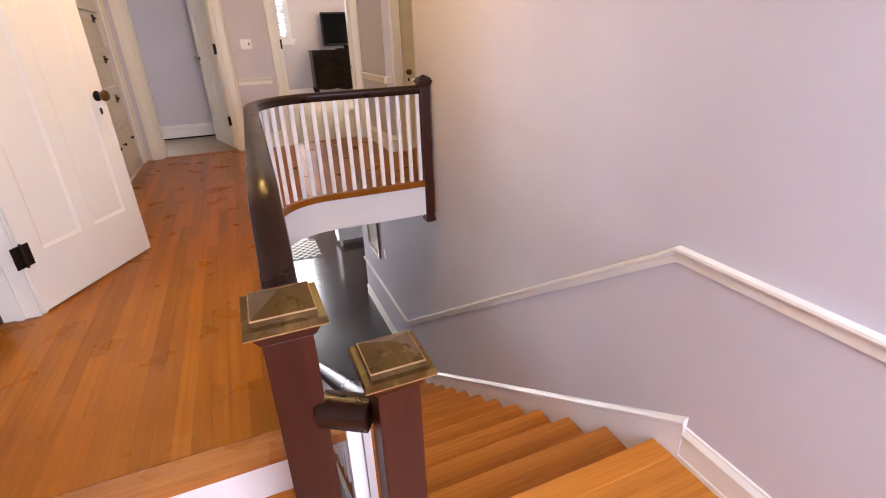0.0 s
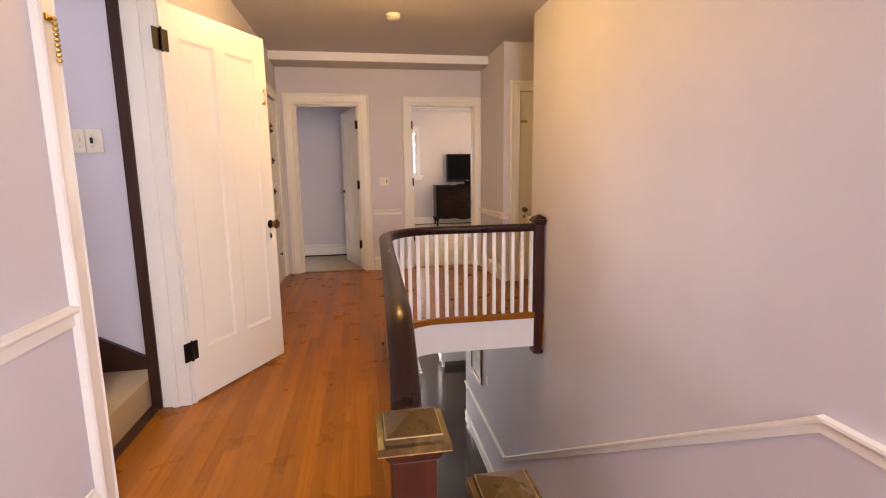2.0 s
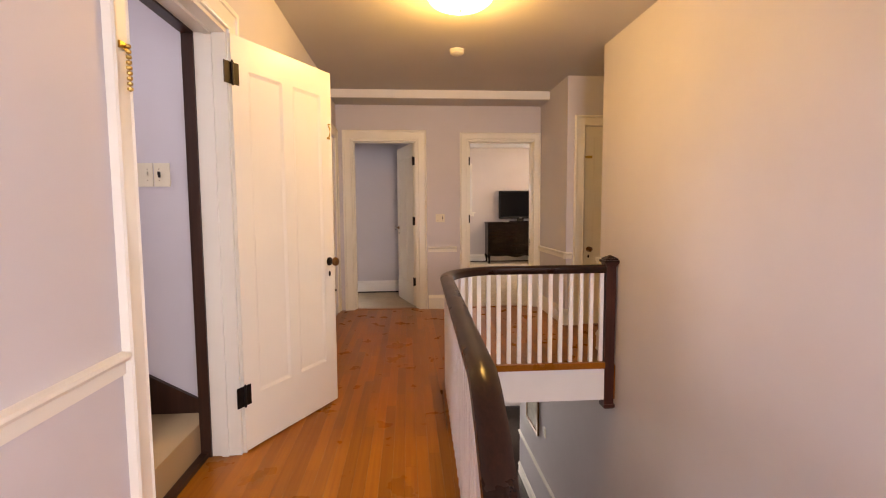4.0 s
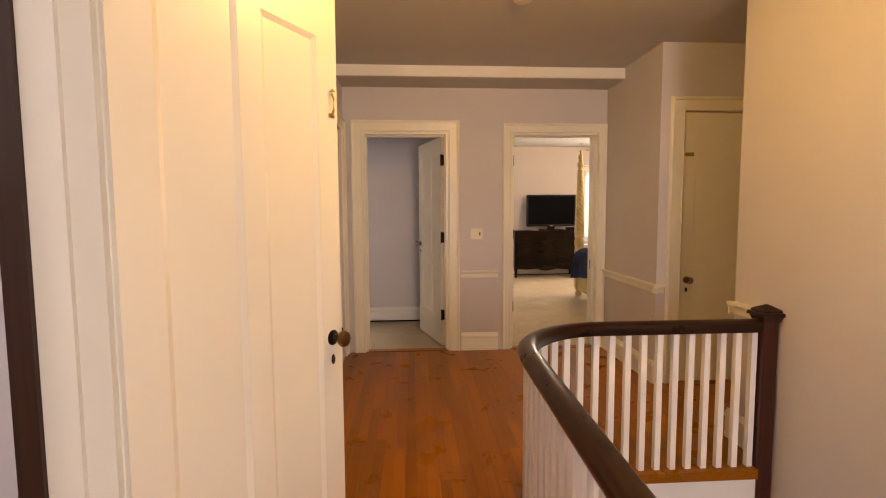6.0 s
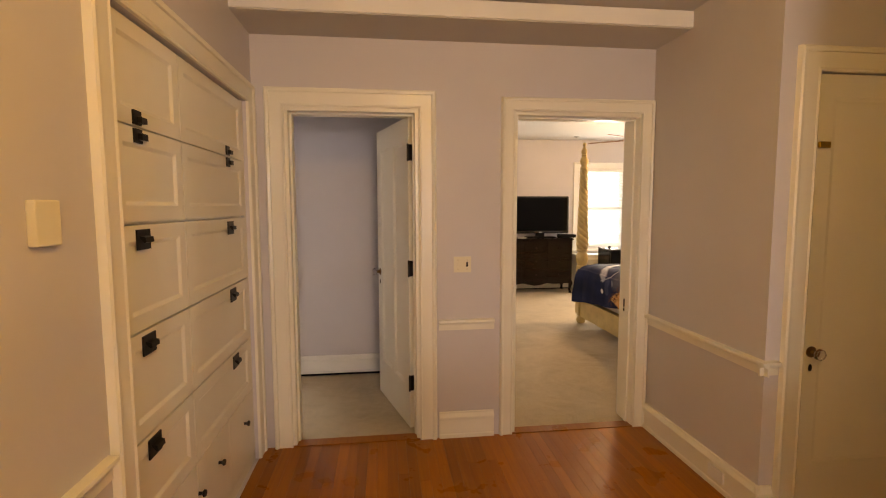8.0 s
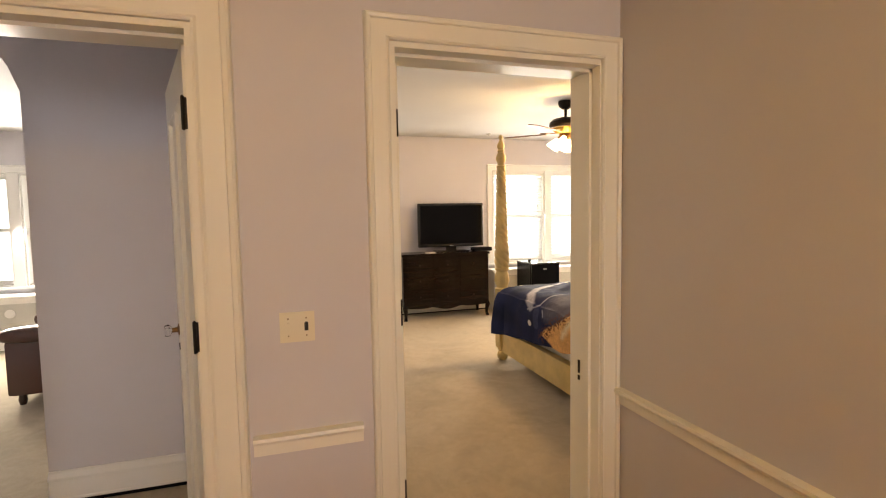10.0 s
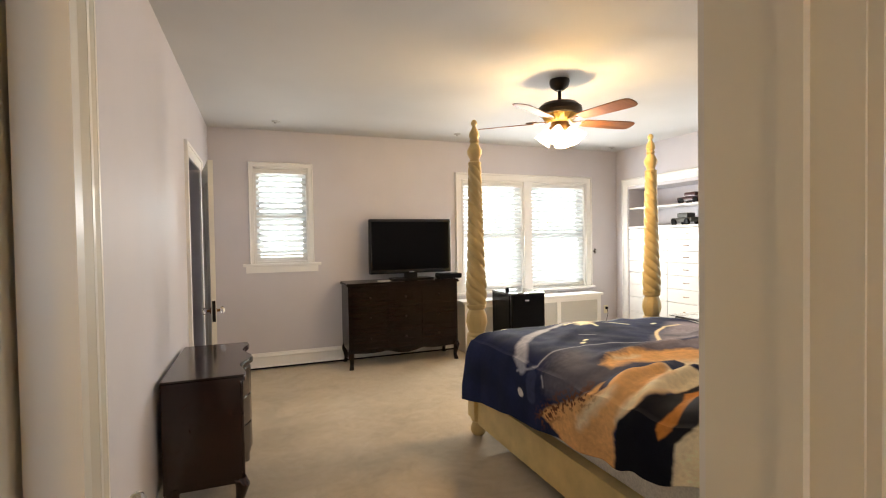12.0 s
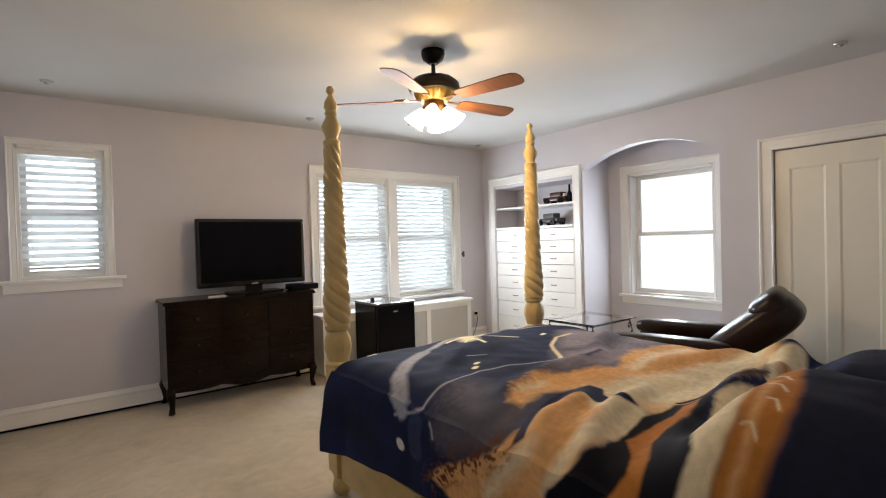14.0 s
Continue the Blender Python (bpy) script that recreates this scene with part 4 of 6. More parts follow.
dome_light(0.33, 2.72, 1.0, "lit white glass dome on a hall ceiling")
smoke = thing("smoke_detector", "round ivory smoke detector on a ceiling", "smoke detector", (0.42, 3.80, HALL_TOP))
part("base", lathe([(0.0, 0.0), (0.062, 0.0), (0.062, -0.012), (0.0, -0.012)], 28, (0.42, 3.80, HALL_TOP)), PLATE, smoke, "", True)
part("cover", lathe([(0.0, -0.012), (0.056, -0.012), (0.056, -0.030), (0.044, -0.040), (0.0, -0.042)], 28, (0.42, 3.80, HALL_TOP)), PLATE, smoke, "", True)
out = thing("wall_outlet", "white outlet plate set in a baseboard", "outlet", (W, 4.75, 0.09))
part("plate", boxes((W - 0.023, W - 0.014, 4.70, 4.81, 0.052, 0.112)), TRIM, out)
therm = thing("thermostat", "small white thermostat on a wall", "thermostat", (XL, 3.72, 1.42))
part("body", boxes((XL, XL + 0.02, 3.68, 3.76, 1.37, 1.47), bevel=0.004), PLATE, therm)

# ---- the storey below ----
pic = thing("picture_frame", "gold-framed picture hanging on a lower wall", "picture", (W, 5.7, -1.4))
part("frame_border", boxes((W - 0.025, W, 5.42, 5.46, -1.64, -1.0), (W - 0.025, W, 5.96, 6.0, -1.64, -1.0), (W - 0.025, W, 5.46, 5.96, -1.64, -1.6), (W - 0.025, W, 5.46, 5.96, -1.04, -1.0)), BROWNBRASS, pic, "thin gilded border")
part("print", boxes((W - 0.012, W, 5.46, 5.96, -1.6, -1.04)), paint("muted_print", (0.35, 0.33, 0.25), 0.4, 0.3, 0.0, 60, 9.0), pic)
switch_plate((W, 5.17, -1.47), "-x", 1, 5, 0.07)
rug = thing("rug", "dark rug with a pale lattice pattern", "rug", (0.8, 8.7, LOWER))
part("pile", boxes((0.1, 1.15, 8.25, 9.2, LOWER, LOWER + 0.008)), plain("charcoal_rug", (0.05, 0.045, 0.04), 0.95), rug)
bm = bmesh.new()
for i in range(-6, 8):
    for s in (-1, 1):
        pts = []
        for j in range(20):
            x = 0.1 + 1.05 * j / 19
            y = 8.72 + s * (x - 0.62) + i * 0.16
            if 8.26 < y < 9.19:
                pts.append((x, y, LOWER + 0.0085))
        if len(pts) > 1:
            sweep(bm, [(-0.01, 0.0), (0.01, 0.0), (0.01, 0.002), (-0.01, 0.002)], pts)
part("lattice", bm, plain("pale_rug_yarn", (0.45, 0.42, 0.36), 0.95), rug, "pale lattice lines")
col = thing("white_console", "white painted console leg unit standing below", "console", (1.75, 8.7, LOWER))
part("body", boxes((1.56, 2.3, 8.55, 8.95, LOWER + 0.12, LOWER + 0.85), (1.54, 2.32, 8.53, 8.97, LOWER + 0.85, LOWER + 0.88)), TRIM, col)
for x in (1.58, 2.24):
    for y in (8.57, 8.89):
        part("leg", boxes((x, x + 0.05, y, y + 0.05, LOWER, LOWER + 0.12)), TRIM, col)

# ---- windows ----
SKYGLOW = glowing("overcast_sky_beyond", (0.84, 0.94, 1.0), 7.5, (0, 0, 0))
SKYDIM = glowing("sky_beyond_bare_panes", (0.86, 0.95, 1.0), 2.7, (0, 0, 0))


def window(name, facing, plane, a, b, z0, z1, lights=1, blinds=None, apron=True, stool=True, raised=0.0, trim=0.92, pitch=0.05):
    """A double-hung window: casing, stool, apron, sashes with panes, blinds; blinds: tilt in degrees."""
    put = on_wall(facing, plane)

    def cell(s0, s1, c, e, d0, d1):
        p, q = put(s0, c, d0), put(s1, e, d1)
        return (min(p[0], q[0]), max(p[0], q[0]), min(p[1], q[1]), max(p[1], q[1]), min(p[2], q[2]), max(p[2], q[2]))
    win = thing(name, "white double-hung window with bright daylight behind it" if blinds is None else "white window with lowered slatted blinds", "window", put((a + b) / 2, z0, 0), kind="structure")
    cp = bmesh.new()
    rows = []
    for u, d_ in CASE:
        u *= trim
        rows.append([cp.verts.new(put(*p, d_)) for p in ((a - u, z0), (a - u, z1 + u), (b + u, z1 + u), (b + u, z0))])
    for p, q in zip(rows, rows[1:]):
        for i in range(3):
            cp.faces.new((p[i], p[i + 1], q[i + 1], q[i]))
    part("window_frame", cp, TRIM, win, "white moulded window casing")
    if stool:
        part("window_sill", boxes(cell(a - 0.125, b + 0.125, z0 - 0.03, z0, -0.10, 0.05), bevel=0.006), TRIM, win)
    if apron:
        part("apron", boxes(cell(a - 0.095, b + 0.095, z0 - 0.10, z0 - 0.03, 0.0, 0.018)), TRIM, win)
    wide = (b - a - 0.11 * (lights - 1)) / lights
    for k in range(lights):
        s0 = a + k * (wide + 0.11)
        s1 = s0 + wide
        if k:
            part("mullion", boxes(cell(s0 - 0.11, s0, z0, z1, -0.12, 0.02)), TRIM, win)
        part("lining", boxes(cell(s0 - 0.001, s0 + 0.02, z0, z1, -0.19, 0.0), cell(s1 - 0.02, s1 + 0.001, z0, z1, -0.19, 0.0), cell(s0, s1, z1 - 0.02, z1 + 0.001, -0.19, 0.0), cell(s0, s1, z0 - 0.001, z0 + 0.02, -0.19, -0.02)), TRIM, win)
        mid_z = (z0 + z1) / 2
        for c, e, dep in ((z0 + 0.02, mid_z + 0.02, -0.10), (mid_z - 0.02, z1 - 0.02, -0.135)):
            g0, g1 = s0 + 0.02, s1 - 0.02
            sash = part("sash", boxes(cell(g0, g0 + 0.04, c, e, dep - 0.03, dep), cell(g1 - 0.04, g1, c, e, dep - 0.03, dep), cell(g0 + 0.04, g1 - 0.04, c, c + 0.045, dep - 0.03, dep), cell(g0 + 0.04, g1 - 0.04, e - 0.04, e, dep - 0.03, dep)), TRIM, win, "white wooden sash")
            pane = part("pane", boxes(cell(g0 + 0.04, g1 - 0.04, c + 0.045, e - 0.04, dep - 0.018, dep - 0.014)), GLASS, sash)
            pane.visible_shadow = False
        if blinds is not None:
            bl = thing("window_blind", "lowered white slatted window blind", "blind", put((s0 + s1) / 2, z1, 0), "window blinds")
            part("headrail", boxes(cell(s0 + 0.015, s1 - 0.015, z1 - 0.065, z1 - 0.022, -0.075, -0.015)), TRIM, bl)
            tilt = radians(blinds)
            n = int((z1 - z0 - 0.10 - raised) / pitch)
            dx, dz = pitch * 0.52 * math.cos(tilt), pitch * 0.52 * math.sin(tilt)
            for i in range(n):
                zc = z1 - 0.09 - i * pitch
                sb = bmesh.new()
                ends = []
                for s in (s0 + 0.022, s1 - 0.022):
                    ends.append([sb.verts.new(put(s, zc + h, -0.045 + o)) for o, h in ((-dx, -dz), (0, 0.003), (dx, dz), (dx, dz - 0.002), (0, 0.001), (-dx, -dz - 0.002))])
                for j in range(6):
                    sb.faces.new((ends[0][j], ends[0][(j + 1) % 6], ends[1][(j + 1) % 6], ends[1][j]))
                sb.faces.new(ends[0]), sb.faces.new(ends[1])
                part("slat", sb, SLAT, bl)
            part("bottom_rail", boxes(cell(s0 + 0.022, s1 - 0.022, zc - 0.05, zc - 0.03, -0.068, -0.022)), TRIM, bl)
            for f in (0.15, 0.85):
                sc = s0 + (s1 - s0) * f
                part("cord", boxes(cell(sc - 0.0015, sc + 0.0015, zc - 0.04, z1 - 0.05, -0.02, -0.018)), TRIM, bl)
    return win


window("window_1", "-y", YB, *WA, 1, -38, trim=0.5, pitch=0.06)
window("window_2", "-y", YB, *WB, 2, -48, False, True)
window("window_3", "-x", 6.25, *WC, 1, None)
window("window_4", "-y", YB, *WD, 2, None, False, True)
for nm, dims, sky in (("north", (0.42, 7.0, 11.9, 11.95, -0.4, 4.0), SKYGLOW), ("north_west", (-6.0, 0.40, 11.9, 11.95, -0.4, 4.0), SKYDIM), ("east", (7.4, 7.45, 6.0, 11.0, -0.4, 4.0), SKYDIM),
                      ("south", (-0.9, 2.2, -2.75, -2.7, 0.0, 3.2), SKYGLOW), ("west", (-4.3, -4.25, 0.6, 2.7, 1.0, 4.0), SKYGLOW), ("lower", (-0.6, 1.6, 10.9, 10.95, -2.7, -0.3), SKYGLOW)):
    struct("backdrop_" + nm, boxes(dims), sky, "bright overcast sky outside the windows", "sky")

# ---- bedroom: radiator cover and built-in ----
def radiator_cover(name, x0, x1, top, group=""):
    r = thing(name, "white radiator cover with mesh panels under a window", "radiator cover", ((x0 + x1) / 2, YB - 0.15, 0))
    part("top", boxes((x0 - 0.03, x1 + 0.03, YB - 0.30, YB - 0.025, top - 0.03, top), bevel=0.006), TRIM, r)
    n = 3
    ws = (x1 - x0) / n
    bm = boxes((x0, x1, YB - 0.28, YB - 0.26, 0.0, 0.09), (x0, x1, YB - 0.28, YB - 0.26, top - 0.09, top - 0.03), (x0, x0 + 0.02, YB - 0.26, YB - 0.025, 0.0, top - 0.03), (x1 - 0.02, x1, YB - 0.26, YB - 0.025, 0.0, top - 0.03))
    for i in range(n + 1):
        c = min(max(x0 + i * ws, x0 + 0.03), x1 - 0.03)
        box(bm, c - 0.03, c + 0.03, YB - 0.281, YB - 0.26, 0.09, top - 0.09)
    part("carcass", bm, TRIM, r)
    for i in range(n):
        part("grille", boxes((x0 + i * ws + 0.03, x0 + (i + 1) * ws - 0.03, YB - 0.272, YB - 0.266, 0.09, top - 0.09)), GRILLE, r, "perforated metal grille")
    return r


GRILLE = plain("perforated_grille", (0.52, 0.51, 0.48), 0.6, 0.0, 0.0, 0.9, 220)
radiator_cover("radiator_cover", 3.22, 5.24, 0.625)
radiator_cover("radiator_cover", -3.7, -1.6, 0.62)

bi = thing("built_in_drawers", "white built-in shelves over two columns of drawers", "built-in drawers", (XE + 0.2, 9.93, 0))
bm = boxes((XE + 0.42, XE + 0.44, BI0, BI1, 0.05, 2.06), (XE, XE + 0.42, BI0, BI0 + 0.012, 0.05, 2.06), (XE, XE + 0.42, BI1 - 0.012, BI1, 0.05, 2.06), (XE, XE + 0.42, BI0 + 0.012, BI1 - 0.012, 2.04, 2.06), (XE + 0.02, XE + 0.42, BI0 + 0.012, BI1 - 0.012, 0.05, 0.07))
part("carcass", bm, WALL_BED, bi, "grey painted shelf recess")
part("shelf", boxes((XE + 0.012, XE + 0.42, BI0 + 0.012, BI1 - 0.012, 1.758, 1.782), bevel=0.004), TRIM, bi)
part("shelf", boxes((XE - 0.012, XE + 0.42, BI0 + 0.012, BI1 - 0.012, 1.49, 1.52), bevel=0.004), TRIM, bi)
cols = ((BI0 + 0.014, 9.84), (9.848, BI1 - 0.014))
for a, b in cols:
    z = 1.484
    for h in (0.146, 0.146, 0.146, 0.16, 0.17, 0.17, 0.20, 0.22):
        dr = part("drawer", boxes((XE + 0.002, XE + 0.40, a, b, z - h + 0.005, z), bevel=0.004), TRIM, bi, "white flush drawer front")
        c, zc = (a + b) / 2, z - h / 2
        bm = bmesh.new()
        tube(bm, [(XE + 0.003, c - 0.035, zc), (XE - 0.018, c - 0.03, zc), (XE - 0.022, c, zc - 0.002), (XE - 0.018, c + 0.03, zc), (XE + 0.003, c + 0.035, zc)], 0.004, 8)
        part("handle", bm, BROWNBRASS, dr, "small metal bail pull", True)
        z -= h


def model_car(place, scale, turn, mat):
    """A dark model vehicle on a shelf."""
    t = thing("model_car", "dark scale-model vehicle on a shelf", "model car", place)
    bm = boxes((-0.16, 0.16, -0.06, 0.06, 0.03, 0.075), (-0.09, 0.07, -0.05, 0.05, 0.075, 0.125), bevel=0.014)
    bm.transform(Matrix.Diagonal((scale, scale, scale, 1)))
    b = part("body", bm, mat, None, "", True)
    b.parent = t
    for x in (-0.1, 0.1):
        for y in (-0.06, 0.06):
            bm = lathe([(0.0, -0.012), (0.034, -0.012), (0.034, 0.012), (0.0, 0.012)], 16)
            bm.transform(Matrix.Diagonal((scale, scale, scale, 1)) @ Matrix.Translation((x, y, 0.034)) @ Matrix.Rotation(radians(90), 4, "X"))
            w_ = part("wheel", bm, BLACKP, None, "", True)
            w_.parent = t
    t.rotation_euler = (0, 0, radians(turn))
    return t


model_car((XE + 0.16, 9.60, 1.782), 1.1, 88, plain("dark_maroon_model", (0.06, 0.02, 0.02), 0.3))
model_car((XE + 0.18, 9.72, 1.52), 1.2, 80, plain("dark_olive_model", (0.05, 0.045, 0.035), 0.5))
bt = thing("dark_bottle", "small dark bottle standing on a shelf", "bottle", (XE + 0.14, 9.40, 1.782))
part("glass_body", lathe([(0.0, 0.0), (0.03, 0.0), (0.03, 0.11), (0.012, 0.14), (0.012, 0.19), (0.0, 0.19)], 18, (XE + 0.14, 9.40, 1.782)), BLACKP, bt, "", True)
part("stopper", lathe([(0.0, 0.19), (0.014, 0.19), (0.014, 0.215), (0.0, 0.22)], 14, (XE + 0.14, 9.40, 1.782)), CHERRY, bt, "", True)
bt = thing("pale_jar", "small pale jar standing on a shelf", "jar", (XE + 0.16, 9.49, 1.782))
part("jar_body", lathe([(0.0, 0.0), (0.025, 0.0), (0.03, 0.04), (0.022, 0.10), (0.018, 0.12), (0.0, 0.12)], 18, (XE + 0.16, 9.49, 1.782)), CREAM, bt, "", True)

# ---- bed ----
BEDW = paint("cream_bed_paint", (0.60, 0.455, 0.205), 0.36, 0.14, 0.25, 40.0, 7.0)
X0, X1, YFT, YHD = 2.34, 3.935, 8.25, 5.93


def spiral_post(bed, x, y, tall):
    pr = part("post", boxes((x - 0.055, x + 0.055, y - 0.055, y + 0.055, 0.12, 0.70), bevel=0.006), BEDW, bed, "square cream post base")
    bm = lathe([(0.0, 0.0), (0.040, 0.0), (0.052, 0.02), (0.055, 0.045), (0.046, 0.075), (0.035, 0.088), (0.05, 0.10), (0.05, 0.12), (0.0, 0.12)], 20, (x, y, 0))
    part("foot", bm, BEDW, pr, "turned bun foot", True)
    if not tall:
        part("finial", lathe([(0.0, 0.70), (0.05, 0.70), (0.05, 0.72), (0.03, 0.74), (0.045, 0.79), (0.0, 0.84)], 20, (x, y, 0)), BEDW, pr, "", True)
        return
    urn = [(0.0, 0.70), (0.056, 0.70), (0.060, 0.715), (0.048, 0.73), (0.056, 0.76), (0.064, 0.80), (0.060, 0.85), (0.046, 0.89), (0.058, 0.905), (0.058, 0.92), (0.050, 0.93), (0.0, 0.93)]
    urn = [(r * 1.18, z) for r, z in urn]
    part("urn", lathe(urn, 28, (x, y, 0), flutes=10, depth=0.10, twist=0.0, z_twist=(0.74, 0.88)), BEDW, pr, "carved urn turning", True)
    shaft = []
    n = 150
    for i in range(n + 1):
        f = i / n
        shaft.append((0.072 + 0.012 * math.sin(min(f / 0.25, 1) * math.pi) * 0.5 - 0.026 * f, 0.93 + 0.98 * f))
    bm = lathe([(0.0, 0.93)] + shaft + [(0.0, 1.91)], 56, (x, y, 0), None, 86.0, 4, 0.17, (0.935, 1.905))
    part("shaft", bm, BEDW, pr, "spiral-carved tapering shaft", True)
    top = [(0.0, 1.91), (0.036, 1.91), (0.038, 1.925), (0.028, 1.935), (0.026, 1.95), (0.040, 1.985), (0.042, 2.01), (0.030, 2.04), (0.022, 2.06), (0.028, 2.075), (0.022, 2.09), (0.030, 2.11), (0.026, 2.14), (0.014, 2.165), (0.010, 2.18), (0.018, 2.195), (0.018, 2.21), (0.009, 2.225), (0.0, 2.228)]
    top = [(r * 1.25, z) for r, z in top]
    part("finial", lathe(top, 24, (x, y, 0)), BEDW, pr, "turned finial", True)


bed = thing("four_poster_bed", "cream carved bed with tall spiral foot posts", "bed", ((X0 + X1) / 2, 7.1, 0))
spiral_post(bed, X0, YFT, True)
spiral_post(bed, X1, YFT, True)
spiral_post(bed, X0, YHD, False)
spiral_post(bed, X1, YHD, False)
for nm, x in (("side_rail", X0), ("side_rail", X1)):
    part(nm, boxes((x - 0.03, x + 0.03, YHD + 0.055, YFT - 0.055, 0.09, 0.300), (x - 0.036, x + 0.034, YHD + 0.055, YFT - 0.055, 0.300, 0.315), bevel=0.005), BEDW, bed, "cream wooden side rail")
part("footboard", boxes((X0 + 0.055, X1 - 0.055, YFT - 0.02, YFT + 0.02, 0.16, 0.60), (X0 + 0.055, X1 - 0.055, YFT - 0.03, YFT + 0.03, 0.60, 0.64), bevel=0.006), BEDW, bed, "low cream footboard")
part("headboard", boxes((X0 + 0.055, X1 - 0.055, YHD - 0.02, YHD + 0.02, 0.16, 0.78), bevel=0.006), BEDW, bed, "cream headboard")
mat_ = thing("mattress", "white mattress under a printed blanket", "mattress", ((X0 + X1) / 2, 7.1, 0.36))
LINEN = plain("white_mattress_ticking", (0.72, 0.70, 0.66), 0.85, 0, 0, 0.4, 90)
part("box_spring", boxes((X0 + 0.034, X1 - 0.034, YHD + 0.05, YFT - 0.06, 0.27, 0.50), bevel=0.02), LINEN, mat_, "", True)
part("cushion", boxes((X0 + 0.02, X1 - 0.02, YHD + 0.05, YFT - 0.06, 0.505, 0.695), bevel=0.045), LINEN, mat_, "", True)
for cx in (2.72, 3.52):
    pl = thing("pillow", "plump pillow hidden under a printed blanket", "pillow", (cx, 6.2, 0.70), "pillows")
    bm = bmesh.new()
    bmesh.ops.create_uvsphere(bm, u_segments=24, v_segments=12, radius=1.0)
    for v in bm.verts:
        sx = math.copysign(abs(v.co.x) ** 0.6, v.co.x)
        sy = math.copysign(abs(v.co.y) ** 0.6, v.co.y)
        v.co = Vector((cx + 0.33 * sx, 6.2 + 0.2 * sy, (0.79 if cx < 3 else 0.76) + (0.095 if cx < 3 else 0.06) * v.co.z))
    part("cushion", bm, LINEN, pl, "", True)

# printed blanket
NAVY, DEEP, PALE, GREY = (0.009, 0.015, 0.055), (0.0035, 0.004, 0.010), (0.36, 0.38, 0.47), (0.115, 0.115, 0.155)
TANC, ORNG, CRM, BRN = (0.74, 0.42, 0.18), (0.48, 0.19, 0.04), (0.82, 0.71, 0.49), (0.13, 0.05, 0.025)
STARC, DUSK, LILAC = (0.98, 0.90, 0.66), (0.035, 0.048, 0.115), (0.26, 0.24, 0.30)
# each: outline or line, half width (0 for a filled outline), colour, softness, raggedness
SKY_PRINT = [
    ([(3.67, 7.8), (3.96, 7.71), (4.2, 7.4), (3.85, 7.2), (3.31, 7.05), (2.85, 7.2), (3.04, 7.3), (3.23, 7.46)], 0, LILAC, 0.14, 0.03),
    ([(3.2, 7.4), (3.5, 7.35), (3.8, 7.45)], 0.05, GREY, 0.12, 0.04),
    ([(2.24, 7.17), (2.31, 6.99), (2.52, 7.04), (2.75, 7.14)], 0.06, GREY, 0.14, 0.03), ([(2.36, 7.17), (2.48, 7.31)], 0.09, GREY, 0.18, 0.05),
    ([(2.26, 7.48), (2.31, 7.57), (2.38, 7.69), (2.53, 7.83), (2.70, 7.95)], 0.034, PALE, 0.03, 0.008),
    ([(2.70, 7.95), (2.85, 8.03), (3.01, 8.08), (3.22, 8.09), (3.53, 8.12), (3.78, 8.04), (3.88, 7.87)], 0.021, PALE, 0.03, 0.006),
    ([(2.23, 7.53), (2.30, 7.38), (2.48, 7.42), (2.66, 7.45), (2.81, 7.41), (2.94, 7.35), (3.04, 7.28)], 0.006, PALE, 0.012, 0.002),
    ([(2.24, 7.38), (2.11, 7.37)], 0.045, DUSK, 0.02, 0.004), ([(2.27, 7.29), (2.24, 7.265), (2.21, 7.25)], 0.006, PALE, 0.01, 0.002),
]
TAN_PRINT = [
    ([(2.47, 7.08), (2.61, 7.18), (2.77, 7.22), (2.94, 7.15), (3.16, 7.07), (3.53, 7.21), (3.81, 7.17), (4.4, 6.9), (4.4, 6.7), (3.76, 6.62), (3.1, 6.58), (2.77, 6.62), (2.67, 6.78), (2.75, 6.93), (2.72, 7.01), (2.62, 7.04), (2.49, 7.02)], 0, TANC, 0.05, 0.03),
    ([(2.82, 6.98), (3.05, 6.93), (3.3, 6.85), (3.6, 6.83), (4.4, 6.72), (3.67, 6.66), (3.3, 6.58), (3.07, 6.59), (2.88, 6.66), (2.7, 6.71), (2.73, 6.82)], 0, CRM, 0.10, 0.03),
    ([(3.2, 7.0), (3.5, 7.05), (3.75, 7.02)], 0.03, CRM, 0.08, 0.03), ([(2.60, 7.12), (2.75, 7.15)], 0.02, CRM, 0.06, 0.03),
]
ARM_PRINT = [
    ([(2.03, 7.27), (2.17, 7.09), (2.29, 6.93), (2.40, 6.90), (2.48, 6.92), (2.62, 6.95), (2.70, 6.92), (2.75, 6.8), (2.72, 6.69), (2.55, 6.64), (2.4, 6.64), (2.3, 6.66), (2.23, 6.72), (1.8, 6.73), (1.8, 7.05), (1.88, 7.08)], 0, TANC, 0.03, 0.02),
    ([(2.7, 6.92), (2.74, 6.7), (2.7, 6.65), (2.55, 6.64), (2.39, 6.65), (2.3, 6.67), (2.2, 6.73), (2.33, 6.725), (2.49, 6.725), (2.59, 6.75)], 0, CRM, 0.045, 0.01),
    ([(2.08, 6.95), (2.20, 6.88), (2.30, 6.83)], 0.03, CRM, 0.07, 0.02),
    ([(1.8, 6.73), (1.95, 6.72), (2.23, 6.71), (2.32, 6.645), (2.43, 6.625), (2.57, 6.65), (2.69, 6.665), (2.77, 6.645), (2.87, 6.65), (2.99, 6.56), (2.77, 6.52), (2.55, 6.43), (2.39, 6.36), (2.3, 6.36), (2.19, 6.42), (1.8, 6.43)], 0, DEEP, 0.014, 0.006),
]
